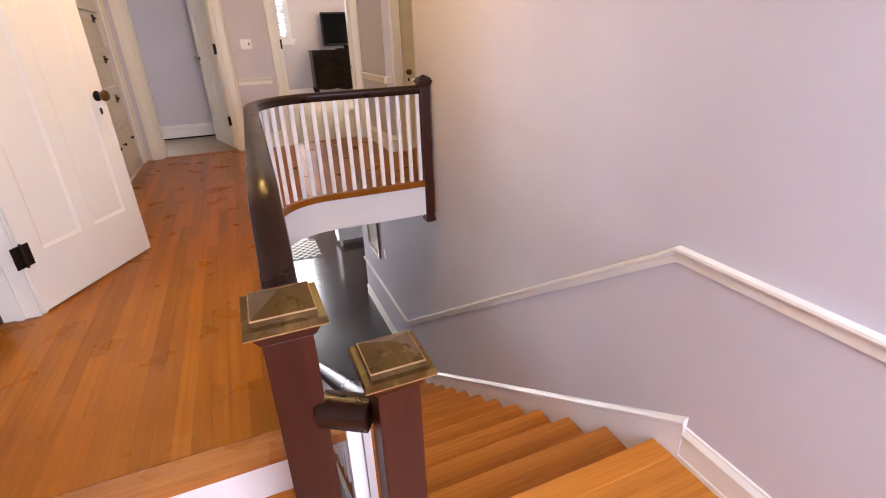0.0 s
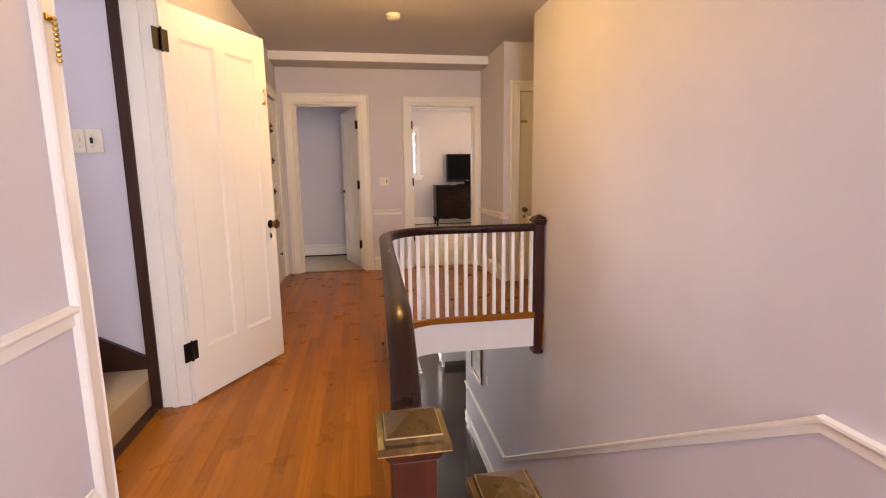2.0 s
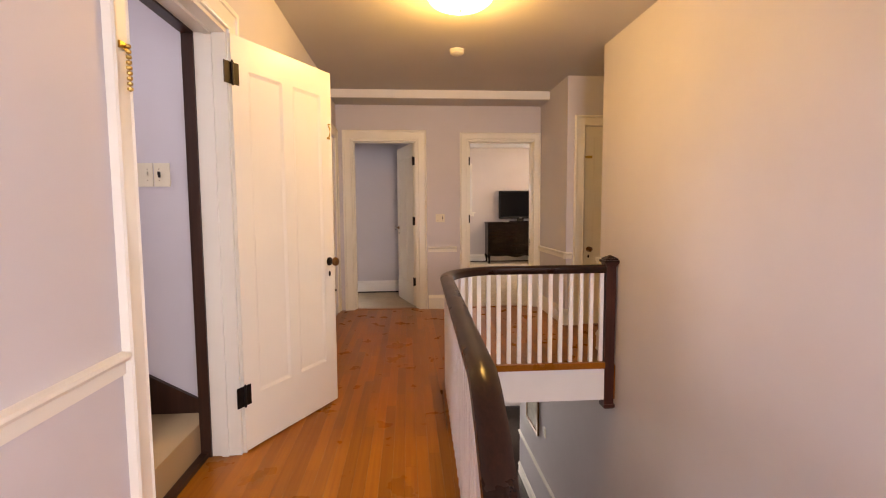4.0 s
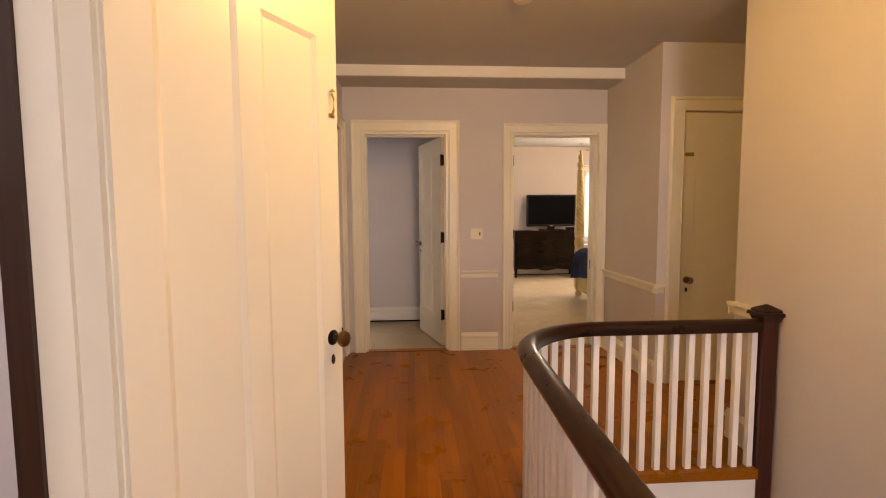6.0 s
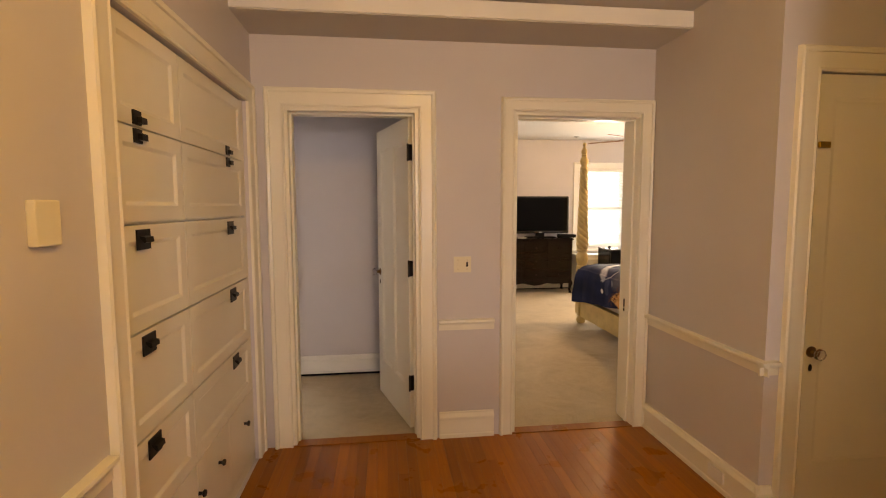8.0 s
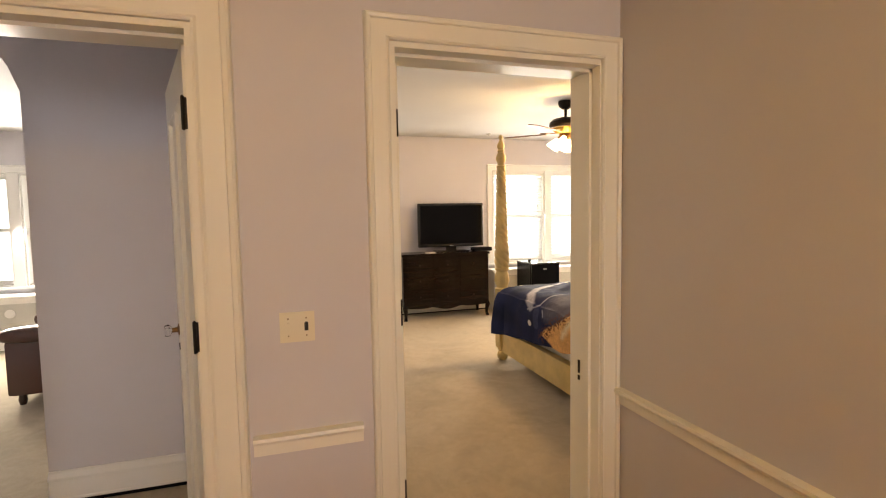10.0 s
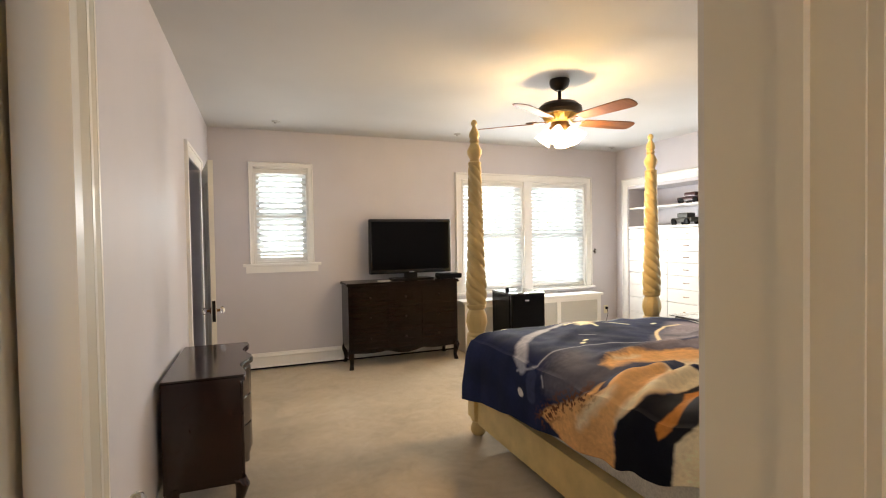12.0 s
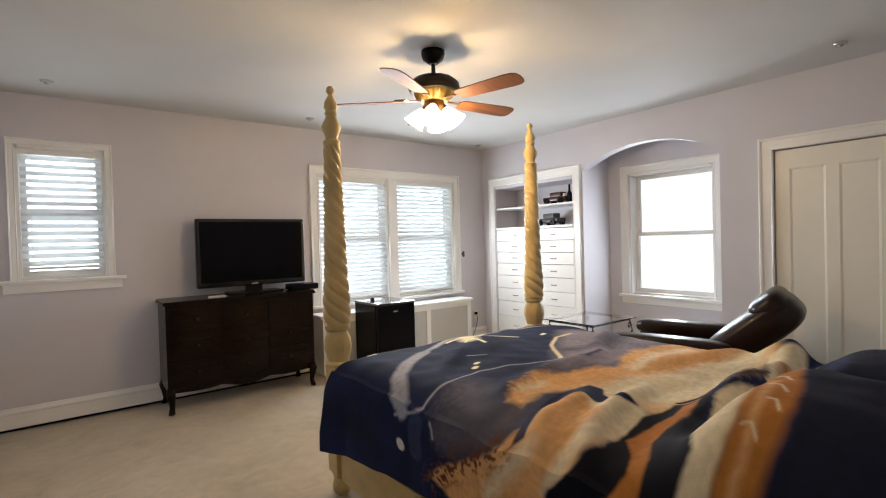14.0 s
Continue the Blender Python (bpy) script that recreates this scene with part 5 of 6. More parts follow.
FLAME_PRINT = [
    ([(2.51, 6.62), (2.65, 6.61), (2.75, 6.59), (2.88, 6.62), (2.94, 6.585), (2.72, 6.54), (2.6, 6.54), (2.51, 6.53), (2.39, 6.475), (2.28, 6.45), (2.2, 6.5), (2.26, 6.525), (2.35, 6.515), (2.43, 6.55)], 0, ORNG, 0.016, 0.006),
    ([(1.8, 6.43), (2.19, 6.42), (2.3, 6.36), (2.39, 6.36), (2.55, 6.43), (2.73, 6.49), (2.94, 6.54), (3.14, 6.53), (3.35, 6.5), (3.3, 6.42), (2.7, 6.31), (2.45, 6.29), (2.3, 6.29), (1.8, 6.30)], 0, CRM, 0.02, 0.006),
    ([(1.8, 6.30), (2.3, 6.29), (2.46, 6.295), (2.8, 6.345), (3.14, 6.43), (3.0, 6.30), (2.55, 6.19), (2.32, 6.2), (1.8, 6.2)], 0, ORNG, 0.035, 0.008),
    ([(2.0, 6.25), (2.4, 6.25), (2.7, 6.285)], 0.008, TANC, 0.03, 0.006),
]
HEAD_PRINT = [
    ([(1.8, 6.19), (2.56, 6.18), (3.0, 6.29), (3.24, 6.38), (3.45, 6.40), (3.84, 6.47), (4.4, 6.55), (4.4, 5.9), (1.8, 5.9)], 0, (0.011, 0.014, 0.030), 0.03, 0.012),
    ([(3.75, 6.66), (3.84, 6.54), (3.5, 6.43), (3.27, 6.41), (3.35, 6.54), (3.59, 6.6)], 0, CRM, 0.03, 0.012), ([(3.45, 6.50), (3.62, 6.55)], 0.018, ORNG, 0.05, 0.01),
    ([(3.3, 6.30), (3.7, 6.36), (4.0, 6.38)], 0.03, DUSK, 0.05, 0.03),
    ([(2.30, 6.89), (2.45, 6.945), (2.62, 6.995), (2.72, 7.0), (2.84, 6.985), (2.85, 6.93), (2.80, 6.89), (2.75, 6.78), (2.735, 6.71), (2.70, 6.75), (2.70, 6.84), (2.71, 6.92), (2.65, 6.955), (2.50, 6.925), (2.33, 6.86)], 0, NAVY, 0.014, 0.004),
    ([(2.90, 6.65), (3.04, 6.605), (3.11, 6.60), (3.20, 6.625)], 0.013, DEEP, 0.012, 0.003), ([(2.9, 6.62), (3.2, 6.56), (3.45, 6.56)], 0.006, BRN, 0.012, 0.003),
]
SMALL_PRINT = [
    ([(3.64, 7.69), (3.49, 7.68), (3.30, 7.56), (3.20, 7.46), (3.10, 7.34), (3.05, 7.29)], 0.011, CRM, 0.014, 0.003), ([(3.05, 7.29), (3.15, 7.22), (3.3, 7.25)], 0.010, DUSK, 0.02, 0.006),
    ([(3.04, 7.96), (3.12, 8.07), (3.17, 8.14)], 0.050, STARC, 0.08, 0.0), ([(2.90, 8.19), (3.11, 8.06), (3.32, 7.84)], 0.009, STARC, 0.016, 0.0), ([(2.98, 7.92), (3.25, 8.19)], 0.007, STARC, 0.014, 0.0), ([(3.04, 7.82), (3.16, 8.24)], 0.009, STARC, 0.016, 0.0), ([(2.92, 8.02), (3.34, 8.10)], 0.009, STARC, 0.016, 0.0),
    ([(2.10, 7.48), (2.105, 7.483)], 0.028, (0.72, 0.72, 0.72), 0.008, 0.0), ([(2.74, 7.56), (2.76, 7.57)], 0.013, STARC, 0.008, 0.0), ([(2.68, 7.505), (2.70, 7.515)], 0.014, STARC, 0.008, 0.0),
    ([(2.47, 8.13), (2.50, 8.13)], 0.014, STARC, 0.008, 0.0), ([(3.50, 7.80), (3.53, 7.81)], 0.014, STARC, 0.008, 0.0), ([(2.80, 7.70), (2.88, 7.64)], 0.004, PALE, 0.008, 0.0),
]
WHISKERS = [(2.45, 6.275, 2.42, 6.235), (2.55, 6.255, 2.50, 6.215), (2.66, 6.285, 2.60, 6.23), (2.80, 6.31, 2.72, 6.255), (2.95, 6.345, 2.88, 6.29), (3.10, 6.385, 3.03, 6.32), (3.20, 6.41, 3.15, 6.34), (3.32, 6.42, 3.27, 6.36), (3.45, 6.43, 3.40, 6.37), (3.58, 6.44, 3.52, 6.38), (3.72, 6.47, 3.66, 6.41), (3.86, 6.48, 3.80, 6.42)]


FOLDS = [(2.30, 6.62, 3.0, 6.86, 0.030, 0.045), (2.30, 6.78, 2.75, 6.98, 0.022, 0.04), (2.35, 6.45, 3.4, 6.62, 0.026, 0.05), (2.9, 6.5, 3.95, 6.62, 0.030, 0.045),
         (2.5, 7.15, 3.3, 7.28, 0.016, 0.05), (3.3, 7.25, 3.9, 7.62, 0.018, 0.04), (2.4, 7.4, 2.9, 7.9, 0.010, 0.05), (3.2, 6.95, 4.0, 6.85, 0.020, 0.06)]


def reach(px, py, pts, filled):
    """Distance of each place to a line, or to an outline with the inside below nought."""
    best = np.full(px.shape, 9.0)
    inside = np.zeros(px.shape, bool)
    ends = pts[1:] + pts[:1] if filled else pts[1:]
    for (ax, ay), (bx, by) in zip(pts, ends):
        dx, dy = bx - ax, by - ay
        t = np.clip(((px - ax) * dx + (py - ay) * dy) / max(dx * dx + dy * dy, 1e-9), 0, 1)
        best = np.minimum(best, np.hypot(px - ax - t * dx, py - ay - t * dy))
        if filled and abs(dy) > 1e-9:
            inside ^= ((ay > py) != (by > py)) & (px < ax + (py - ay) * dx / dy)
    return np.where(inside, -best, best)


def print_colours(xs, ys):
    """Colours of the printed cloth at its flat places."""
    def field(f, w):
        return np.array([noise.noise(Vector((x * f, y * f, w))) for x, y in zip(xs, ys)])
    n1, n2, n3, n4 = field(5, 0.0), field(19, 4.0), field(52, 1.0), field(6, 9.0)
    drift = np.array([noise.noise(Vector((x * 26 + y * 9, y * 40 - x * 12, 2.0))) for x, y in zip(xs, ys)])
    out = np.outer(0.40 + 1.3 * (0.5 + 0.5 * n1), NAVY)
    hairs = [([(a, b), ((a + c) / 2 + 0.02, (b + e) / 2), (c, e)], 0.003, CRM, 0.008, 0.0) for a, b, c, e in WHISKERS]
    for group in (SKY_PRINT, TAN_PRINT, ARM_PRINT, FLAME_PRINT, HEAD_PRINT, SMALL_PRINT, hairs):
        for pts, r, colr, soft, rag in group:
            px = xs + rag * (0.8 * n1 + 0.6 * n2 + 0.35 * n3)
            py = ys + rag * (0.8 * n4 + 0.6 * n2 - 0.35 * n3)
            w = np.clip((r - reach(px, py, pts, r == 0)) / (soft * 0.8) + 0.5, 0, 1)[:, None]
            out = out * (1 - w) + np.outer(0.92 + 0.16 * n1 + 0.06 * n3, colr) * w
    # speckled brown fur where the tan meets the navy
    d = reach(xs, ys, [(2.0, 7.25), (2.17, 7.08), (2.28, 6.94)], False)
    w = np.clip((0.10 - d) / 0.08, 0, 1) * np.clip((n3 + 0.6 * n2 - 0.02) * 7, 0, 1)
    out = out * (1 - w[:, None]) + np.outer(np.ones(len(xs)), BRN) * w[:, None]
    return np.clip(out * (1.0 + 0.12 * drift + 0.07 * n3)[:, None] * 1.12, 0, 0.9)


def blanket():
    th = thing("blanket", "plush navy and tan printed blanket spread over a bed", "blanket", ((X0 + X1) / 2, 7.1, 0.7))
    bm = bmesh.new()
    lay = bm.loops.layers.float_color.new("print")
    nu, nv = 400, 400
    xa, xb, ya, yb = X0 - 0.045, X1 + 0.045, 6.02, 8.185
    grid, cols_ = [], []
    for j in range(nv + 1):
        row = []
        for i in range(nu + 1):
            s = -0.40 + (xb - xa + 0.80) * i / nu
            t = -0.02 + (yb - ya + 0.12) * j / nv
            x, y = xa + s, ya + t
            fx, fy = min(max(x, xa), xb), min(y, yb)
            dx, dy = max(xa - x, 0) + max(x - xb, 0), max(y - yb, 0)
            drop = 0.0
            px, py = fx, fy
            edge_in = min(fx - xa, xb - fx, max(yb - fy, 0) + 0.03)
            z = 0.735 - 0.055 * math.exp(-edge_in / 0.05)
            z += 0.018 * noise.noise(Vector((fx * 3.1, fy * 3.1, 2.0))) + 0.006 * noise.noise(Vector((fx * 9, fy * 9, 5.0)))
            for ax, ay, bx, by, fh, fw in FOLDS:
                ux, uy = bx - ax, by - ay
                q = ((fx - ax) * ux + (fy - ay) * uy) / (ux * ux + uy * uy)
                if -0.3 < q < 1.3:
                    off = ((fx - ax) * uy - (fy - ay) * ux) / math.hypot(ux, uy) + 0.03 * math.sin(5 * q)
                    z += 1.35 * fh * math.exp(-(off / fw) ** 2) * math.exp(-(2 * abs(q - 0.5)) ** 6)
            z += 0.035 * math.exp(-((fx - 3.1) ** 2) / 0.5) * math.exp(-((fy - 7.5) ** 2) / 0.6)
            z += 0.008 * math.sin(9 * (fx * 0.8 + fy * 1.9) + 3 * noise.noise(Vector((fx * 2, fy * 2, 7)))) * math.exp(-((fy - 6.75) ** 2) / 0.10)
            lump = 0.0
            for cx, rise in ((2.72, 1.0), (3.52, 0.68)):
                lump = max(lump, rise * math.exp(-(abs(fx - cx) / 0.40) ** 4))
            z += 0.225 * lump * math.exp(-(abs(fy - 6.17) / 0.25) ** 4)
            z += 0.10 * math.exp(-((fx - 3.84) / 0.09) ** 2) * math.exp(-((fy - 6.62) / 0.10) ** 2)
            if dx:
                full = 0.40 - 0.115 * (8.2 - fy) + 0.02 * noise.noise(Vector((fy * 2, 1.0, 3.0)))
                drop = min(dx / 0.40, 1.0) * full
                out_ = 0.012 + 0.03 * math.sin(min(drop / 0.1, 1) * math.pi / 2) + 0.014 * noise.noise(Vector((fy * 6, drop * 2, 0))) + 0.05 * max(0, (fy - 8.0) / 0.18) * min(drop / 0.3, 1)
                px = fx + (-out_ if x < xa else out_)
                z -= drop
            if dy:
                py = yb + min(dy, 0.015)
                z -= dy * (0.9 if not dx else 0.0)
            row.append(bm.verts.new((px, py, z)))
            cols_.append((x, y))
        grid.append(row)
    bm.verts.index_update()
    cols_ = print_colours(np.array([c[0] for c in cols_]), np.array([c[1] for c in cols_])).tolist()
    for j in range(nv):
        for i in range(nu):
            f = bm.faces.new((grid[j][i], grid[j][i + 1], grid[j + 1][i + 1], grid[j + 1][i]))
            for lp in f.loops:
                lp[lay] = (*cols_[lp.vert.index], 1)
    m, nt, b = tree("printed_plush")
    at = nt.nodes.new("ShaderNodeVertexColor")
    at.layer_name = "print"
    fine = noise_tex(nt, mapped(nt, (1, 1, 1)), 240, 3)
    nap = noise_tex(nt, mapped(nt, (1, 1, 1)), 14, 4)
    colr = mix(nt, at.outputs[0], ramp(nt, fine, [(0.3, (0.65, 0.65, 0.65)), (0.7, (1.0, 1.0, 1.0))]), 0.3, "MULTIPLY")
    colr = mix(nt, colr, ramp(nt, nap, [(0.35, (0.82, 0.82, 0.82)), (0.65, (1, 1, 1))]), 0.6, "MULTIPLY")
    nt.links.new(colr, b.inputs["Base Color"])
    b.inputs["Roughness"].default_value = 0.85
    b.inputs["Specular IOR Level"].default_value = 0.15
    bumped(nt, b, fine, 0.35, 0.003)
    ob = part("cover", bm, m, th, "", True)
    ob.data.polygons.foreach_set("use_smooth", [True] * len(ob.data.polygons))
    so = ob.modifiers.new("thickness", "SOLIDIFY")
    so.thickness, so.offset = 0.012, 1.0
    return th


blanket()

# ---- dressers ----
def serpentine(f, amp):
    """How far a bowed drawer front swells at a share f of its width."""
    return amp * (0.55 * math.cos((f - 0.5) * 4 * math.pi) * math.cos((f - 0.5) * math.pi) + 0.2)


def swept_slab(bm, w, y_back, z0, z1, amp, y_front, n=28, x0=0.0, a=0.0, b=1.0, grow=0.0):
    """A slab whose front edge follows the bowed line."""
    rows = []
    for i in range(n + 1):
        f = a + (b - a) * i / n
        x = x0 + w * f
        yf = y_front - serpentine(f, amp) - grow
        rows.append([bm.verts.new(p) for p in ((x, y_back, z0), (x, yf, z0), (x, yf, z1), (x, y_back, z1))])
    for p, q in zip(rows, rows[1:]):
        for k in range(4):
            bm.faces.new((p[k], p[(k + 1) % 4], q[(k + 1) % 4], q[k]))
    bm.faces.new(rows[0]), bm.faces.new(rows[-1])


def cabriole(bm, x, y, h, sx, sy):
    path = [(x, y, h), (x + sx * 0.012, y + sy * 0.018, h * 0.8), (x + sx * 0.004, y + sy * 0.008, h * 0.5), (x, y - sy * 0.004, h * 0.25), (x + sx * 0.006, y + sy * 0.012, 0.02), (x + sx * 0.008, y + sy * 0.018, 0.0)]
    rad = [0.036, 0.036, 0.026, 0.020, 0.024, 0.026]
    rings = []
    for (px, py, pz), r in zip(path, rad):
        rings.append([bm.verts.new((px + r * math.cos(2 * math.pi * i / 10), py + r * math.sin(2 * math.pi * i / 10), pz)) for i in range(10)])
    for a, b in zip(rings, rings[1:]):
        for i in range(10):
            bm.faces.new((a[i], a[(i + 1) % 10], b[(i + 1) % 10], b[i]))
    bm.faces.new(rings[0]), bm.faces.new(rings[-1])


def dresser(name, label, w, depth, h, rows_, columns, mat, amp, leg_h):
    """Bowed-front chest on cabriole legs: its back on y = 0, its front towards -y."""
    d = thing(name, label, "dresser")
    bm = bmesh.new()
    swept_slab(bm, w - 0.04, 0.0, leg_h, h - 0.03, amp, -depth + 0.045, x0=-w / 2 + 0.02)
    part("body", bm, mat, d, "", True)
    bm = bmesh.new()
    swept_slab(bm, w, 0.0, h - 0.03, h - 0.012, amp, -depth + 0.02, x0=-w / 2)
    swept_slab(bm, w - 0.016, 0.0, h - 0.012, h, amp, -depth + 0.028, x0=-w / 2 + 0.008)
    part("top", bm, mat, d, "polished top with a moulded edge", True)
    usable = h - 0.05 - leg_h - 0.02
    for r in range(rows_):
        z0 = leg_h + 0.02 + usable * r / rows_ + 0.006
        z1 = leg_h + 0.02 + usable * (r + 1) / rows_ - 0.006
        for c in range(columns):
            a, b = 0.03 + 0.94 * c / columns + 0.006, 0.03 + 0.94 * (c + 1) / columns - 0.006
            bm = bmesh.new()
            swept_slab(bm, w - 0.04, -depth + 0.08, z0, z1, amp, -depth + 0.035, 14, -w / 2 + 0.02, a, b)
            dr = part("drawer", bm, mat, d, "", True)
            for f in ((0.5,) if columns > 2 else (0.25, 0.75)):
                g = a + (b - a) * f
                x, y = -w / 2 + 0.02 + (w - 0.04) * g, -depth + 0.035 - serpentine(g, amp)
                bm = lathe([(0.0, 0.0), (0.012, 0.0), (0.008, 0.008), (0.014, 0.016), (0.0, 0.022)], 12)
                bm.transform(Matrix.Translation((x, y, (z0 + z1) / 2)) @ Matrix.Rotation(radians(90), 4, "X"))
                part("knob", bm, IRON, dr, "small dark pull", True)
    bm = bmesh.new()
    n = 40
    rows2 = []
    for i in range(n + 1):
        f = i / n
        x = -w / 2 + 0.02 + (w - 0.04) * f
        y = -depth + 0.05 - serpentine(f, amp)
        dip = 0.02 + 0.035 * abs(math.sin(f * math.pi * 3)) * (0.6 + 0.4 * math.cos((f - 0.5) * 2 * math.pi))
        rows2.append([bm.verts.new(p) for p in ((x, y, leg_h + 0.002), (x, y, leg_h - dip), (x, y + 0.02, leg_h - dip), (x, y + 0.02, leg_h + 0.002))])
    for p, q in zip(rows2, rows2[1:]):
        for k in range(4):
            bm.faces.new((p[k], p[(k + 1) % 4], q[(k + 1) % 4], q[k]))
    bm.faces.new(rows2[0]), bm.faces.new(rows2[-1])
    part("apron", bm, mat, d, "scalloped apron", True)
    for x, sx in ((-w / 2 + 0.05, -1), (w / 2 - 0.05, 1)):
        for y, sy in ((-depth + 0.05, -1), (-0.05, 1)):
            bm = bmesh.new()
            cabriole(bm, x, y, leg_h + 0.02, sx, sy)
            part("leg", bm, mat, d, "short cabriole leg", True)
    return d


d1 = dresser("dresser", "espresso bow-front dresser below a television", 1.30, 0.47, 0.925, 3, 3, DRESSW, 0.03, 0.19)
d1.matrix_basis = pose(2.41, 10.73, 0)
d2 = dresser("low_dresser", "reddish brown bow-front chest against a grey wall", 0.86, 0.39, 0.72, 3, 1, CHERRY, 0.06, 0.16)
d2.matrix_basis = pose(0.445, 8.22, 0, 0, 0, 90)

# television
tv = thing("television", "flat black television on a pedestal stand", "television", (2.575, 10.58, 0.925))
part("bezel", boxes((2.075, 3.075, 10.56, 10.63, 0.995, 1.63), bevel=0.014), GLOSSK, tv, "glossy black bezel")
part("screen", boxes((2.105, 3.045, 10.5585, 10.562, 1.04, 1.60)), SCREEN, tv, "dark reflective screen")
part("badge", boxes((2.545, 2.605, 10.5575, 10.561, 1.008, 1.018)), plain("silver_badge", (0.6, 0.6, 0.62), 0.3, 0.9), tv, "small silver mark")
part("neck", boxes((2.50, 2.65, 10.58, 10.62, 0.94, 1.0)), BLACKP, tv)
part("foot", boxes((2.33, 2.82, 10.47, 10.70, 0.925, 0.942), bevel=0.006), BLACKP, tv)
sb = thing("set_top_box", "flat black box with a rounded front", "media player", (3.05, 10.45, 0.925))
part("case", boxes((2.86, 3.13, 10.36, 10.55, 0.930, 0.985), bevel=0.008), BLACKP, sb)
part("foot", boxes((2.88, 2.90, 10.38, 10.40, 0.925, 0.930), (3.09, 3.11, 10.38, 10.40, 0.925, 0.930), (2.88, 2.90, 10.51, 10.53, 0.925, 0.930), (3.09, 3.11, 10.51, 10.53, 0.925, 0.930)), BLACKP, sb)
rm = thing("remote_control", "pale remote control lying on a dresser", "remote control", (2.19, 10.36, 0.925))
part("case", boxes((2.12, 2.26, 10.33, 10.375, 0.925, 0.943), bevel=0.005), plain("pale_grey_plastic", (0.6, 0.6, 0.58), 0.4), rm)

# refrigerator
fr = thing("mini_refrigerator", "small black refrigerator with a glossy top", "refrigerator", (3.80, 10.2, 0))
part("cabinet", boxes((3.575, 4.01, 10.02, 10.46, 0.025, 0.735), bevel=0.008), BLACKP, fr)
part("door", boxes((3.575, 4.01, 9.965, 10.014, 0.03, 0.735), bevel=0.01), BLACKP, fr)
part("top_panel", boxes((3.57, 4.015, 9.96, 10.465, 0.735, 0.755), bevel=0.006), plain("glossy_black_top", (0.012, 0.013, 0.015), 0.08, 0.0, 0.5, 0.0), fr, "glossy black top")
part("badge", boxes((3.75, 3.80, 9.962, 9.966, 0.66, 0.672)), plain("silver_mark", (0.6, 0.6, 0.62), 0.3, 0.9), fr, "small silver mark")
for x in (3.60, 3.96):
    for y in (10.04, 10.42):
        part("foot", lathe([(0.0, 0.0), (0.015, 0.0), (0.015, 0.025), (0.0, 0.025)], 12, (x, y, 0)), BLACKP, fr)
th = thing("small_dark_box", "small dark box on a refrigerator", "box", (3.70, 10.30, 0.755))
part("case", boxes((3.685, 3.715, 10.28, 10.32, 0.755, 0.785), bevel=0.003), BLACKP, th)

# ---- ceiling fan ----
FX, FY = 3.11, 8.33
fan = thing("ceiling_fan", "dark bronze ceiling fan with four lit glass shades", "ceiling fan", (FX, FY, BED_TOP))
part("canopy", lathe([(0.0, 0.0), (0.075, 0.0), (0.078, -0.02), (0.068, -0.055), (0.03, -0.085), (0.0, -0.085)], 28, (FX, FY, BED_TOP)), IRON, fan, "bronze ceiling canopy", True)
part("downrod", lathe([(0.0, -0.08), (0.014, -0.08), (0.014, -0.18), (0.0, -0.18)], 16, (FX, FY, BED_TOP)), IRON, fan, "", True)
part("motor", lathe([(0.0, -0.165), (0.05, -0.167), (0.13, -0.185), (0.165, -0.215), (0.170, -0.245), (0.155, -0.27), (0.09, -0.285), (0.0, -0.285)], 36, (FX, FY, BED_TOP)), IRON, fan, "rounded bronze motor housing", True)
bm = lathe([(0.0, -0.285), (0.11, -0.285), (0.135, -0.275), (0.125, -0.30), (0.085, -0.33), (0.0, -0.33)], 36, (FX, FY, BED_TOP), None, 0, 18, 0.14, (-0.301, -0.28))
part("vent_ring", bm, BRASS, fan, "brass slotted ring", True)
part("switch_housing", lathe([(0.0, -0.33), (0.065, -0.33), (0.068, -0.36), (0.05, -0.39), (0.02, -0.40), (0.0, -0.40)], 24, (FX, FY, BED_TOP)), BROWNBRASS, fan, "", True)
BLADE = wood("fan_blade_walnut", (0.10, 0.035, 0.012), (0.17, 0.065, 0.022), (0.25, 0.11, 0.04), 0.42, "x", 40.0, False, 0.0, source="Object", spec=0.2)
for k in range(5):
    ang = radians(-5 + 72 * k)
    m = Matrix.Translation((FX, FY, 2.285)) @ Matrix.Rotation(ang, 4, "Z")
    bm = bmesh.new()
    rows = []
    prof = [(0.20, 0.045), (0.24, 0.054), (0.40, 0.062), (0.56, 0.068), (0.62, 0.064), (0.645, 0.048), (0.655, 0.02)]
    for x, hw in prof:
        rows.append([bm.verts.new((x, y, z)) for y, z in ((-hw, hw * 0.21), (hw, -hw * 0.21), (hw, -hw * 0.21 + 0.006), (-hw, hw * 0.21 + 0.006))])
    for p, q in zip(rows, rows[1:]):
        for i in range(4):
            bm.faces.new((p[i], p[(i + 1) % 4], q[(i + 1) % 4], q[i]))
    bm.faces.new(rows[0]), bm.faces.new(rows[-1])
    bm.transform(m)
    bl = part("blade", bm, BLADE, fan, "brown wooden fan blade")
    bm = boxes((0.10, 0.17, -0.014, 0.014, 0.002, 0.010), (0.17, 0.26, -0.03, 0.03, 0.008, 0.014), bevel=0.003)
    bm.transform(m)
    part("blade_arm", bm, BROWNBRASS, bl, "bronze blade bracket")
FANGLOW = glowing("lit_frosted_shade", (1.0, 0.93, 0.80), 7.0)
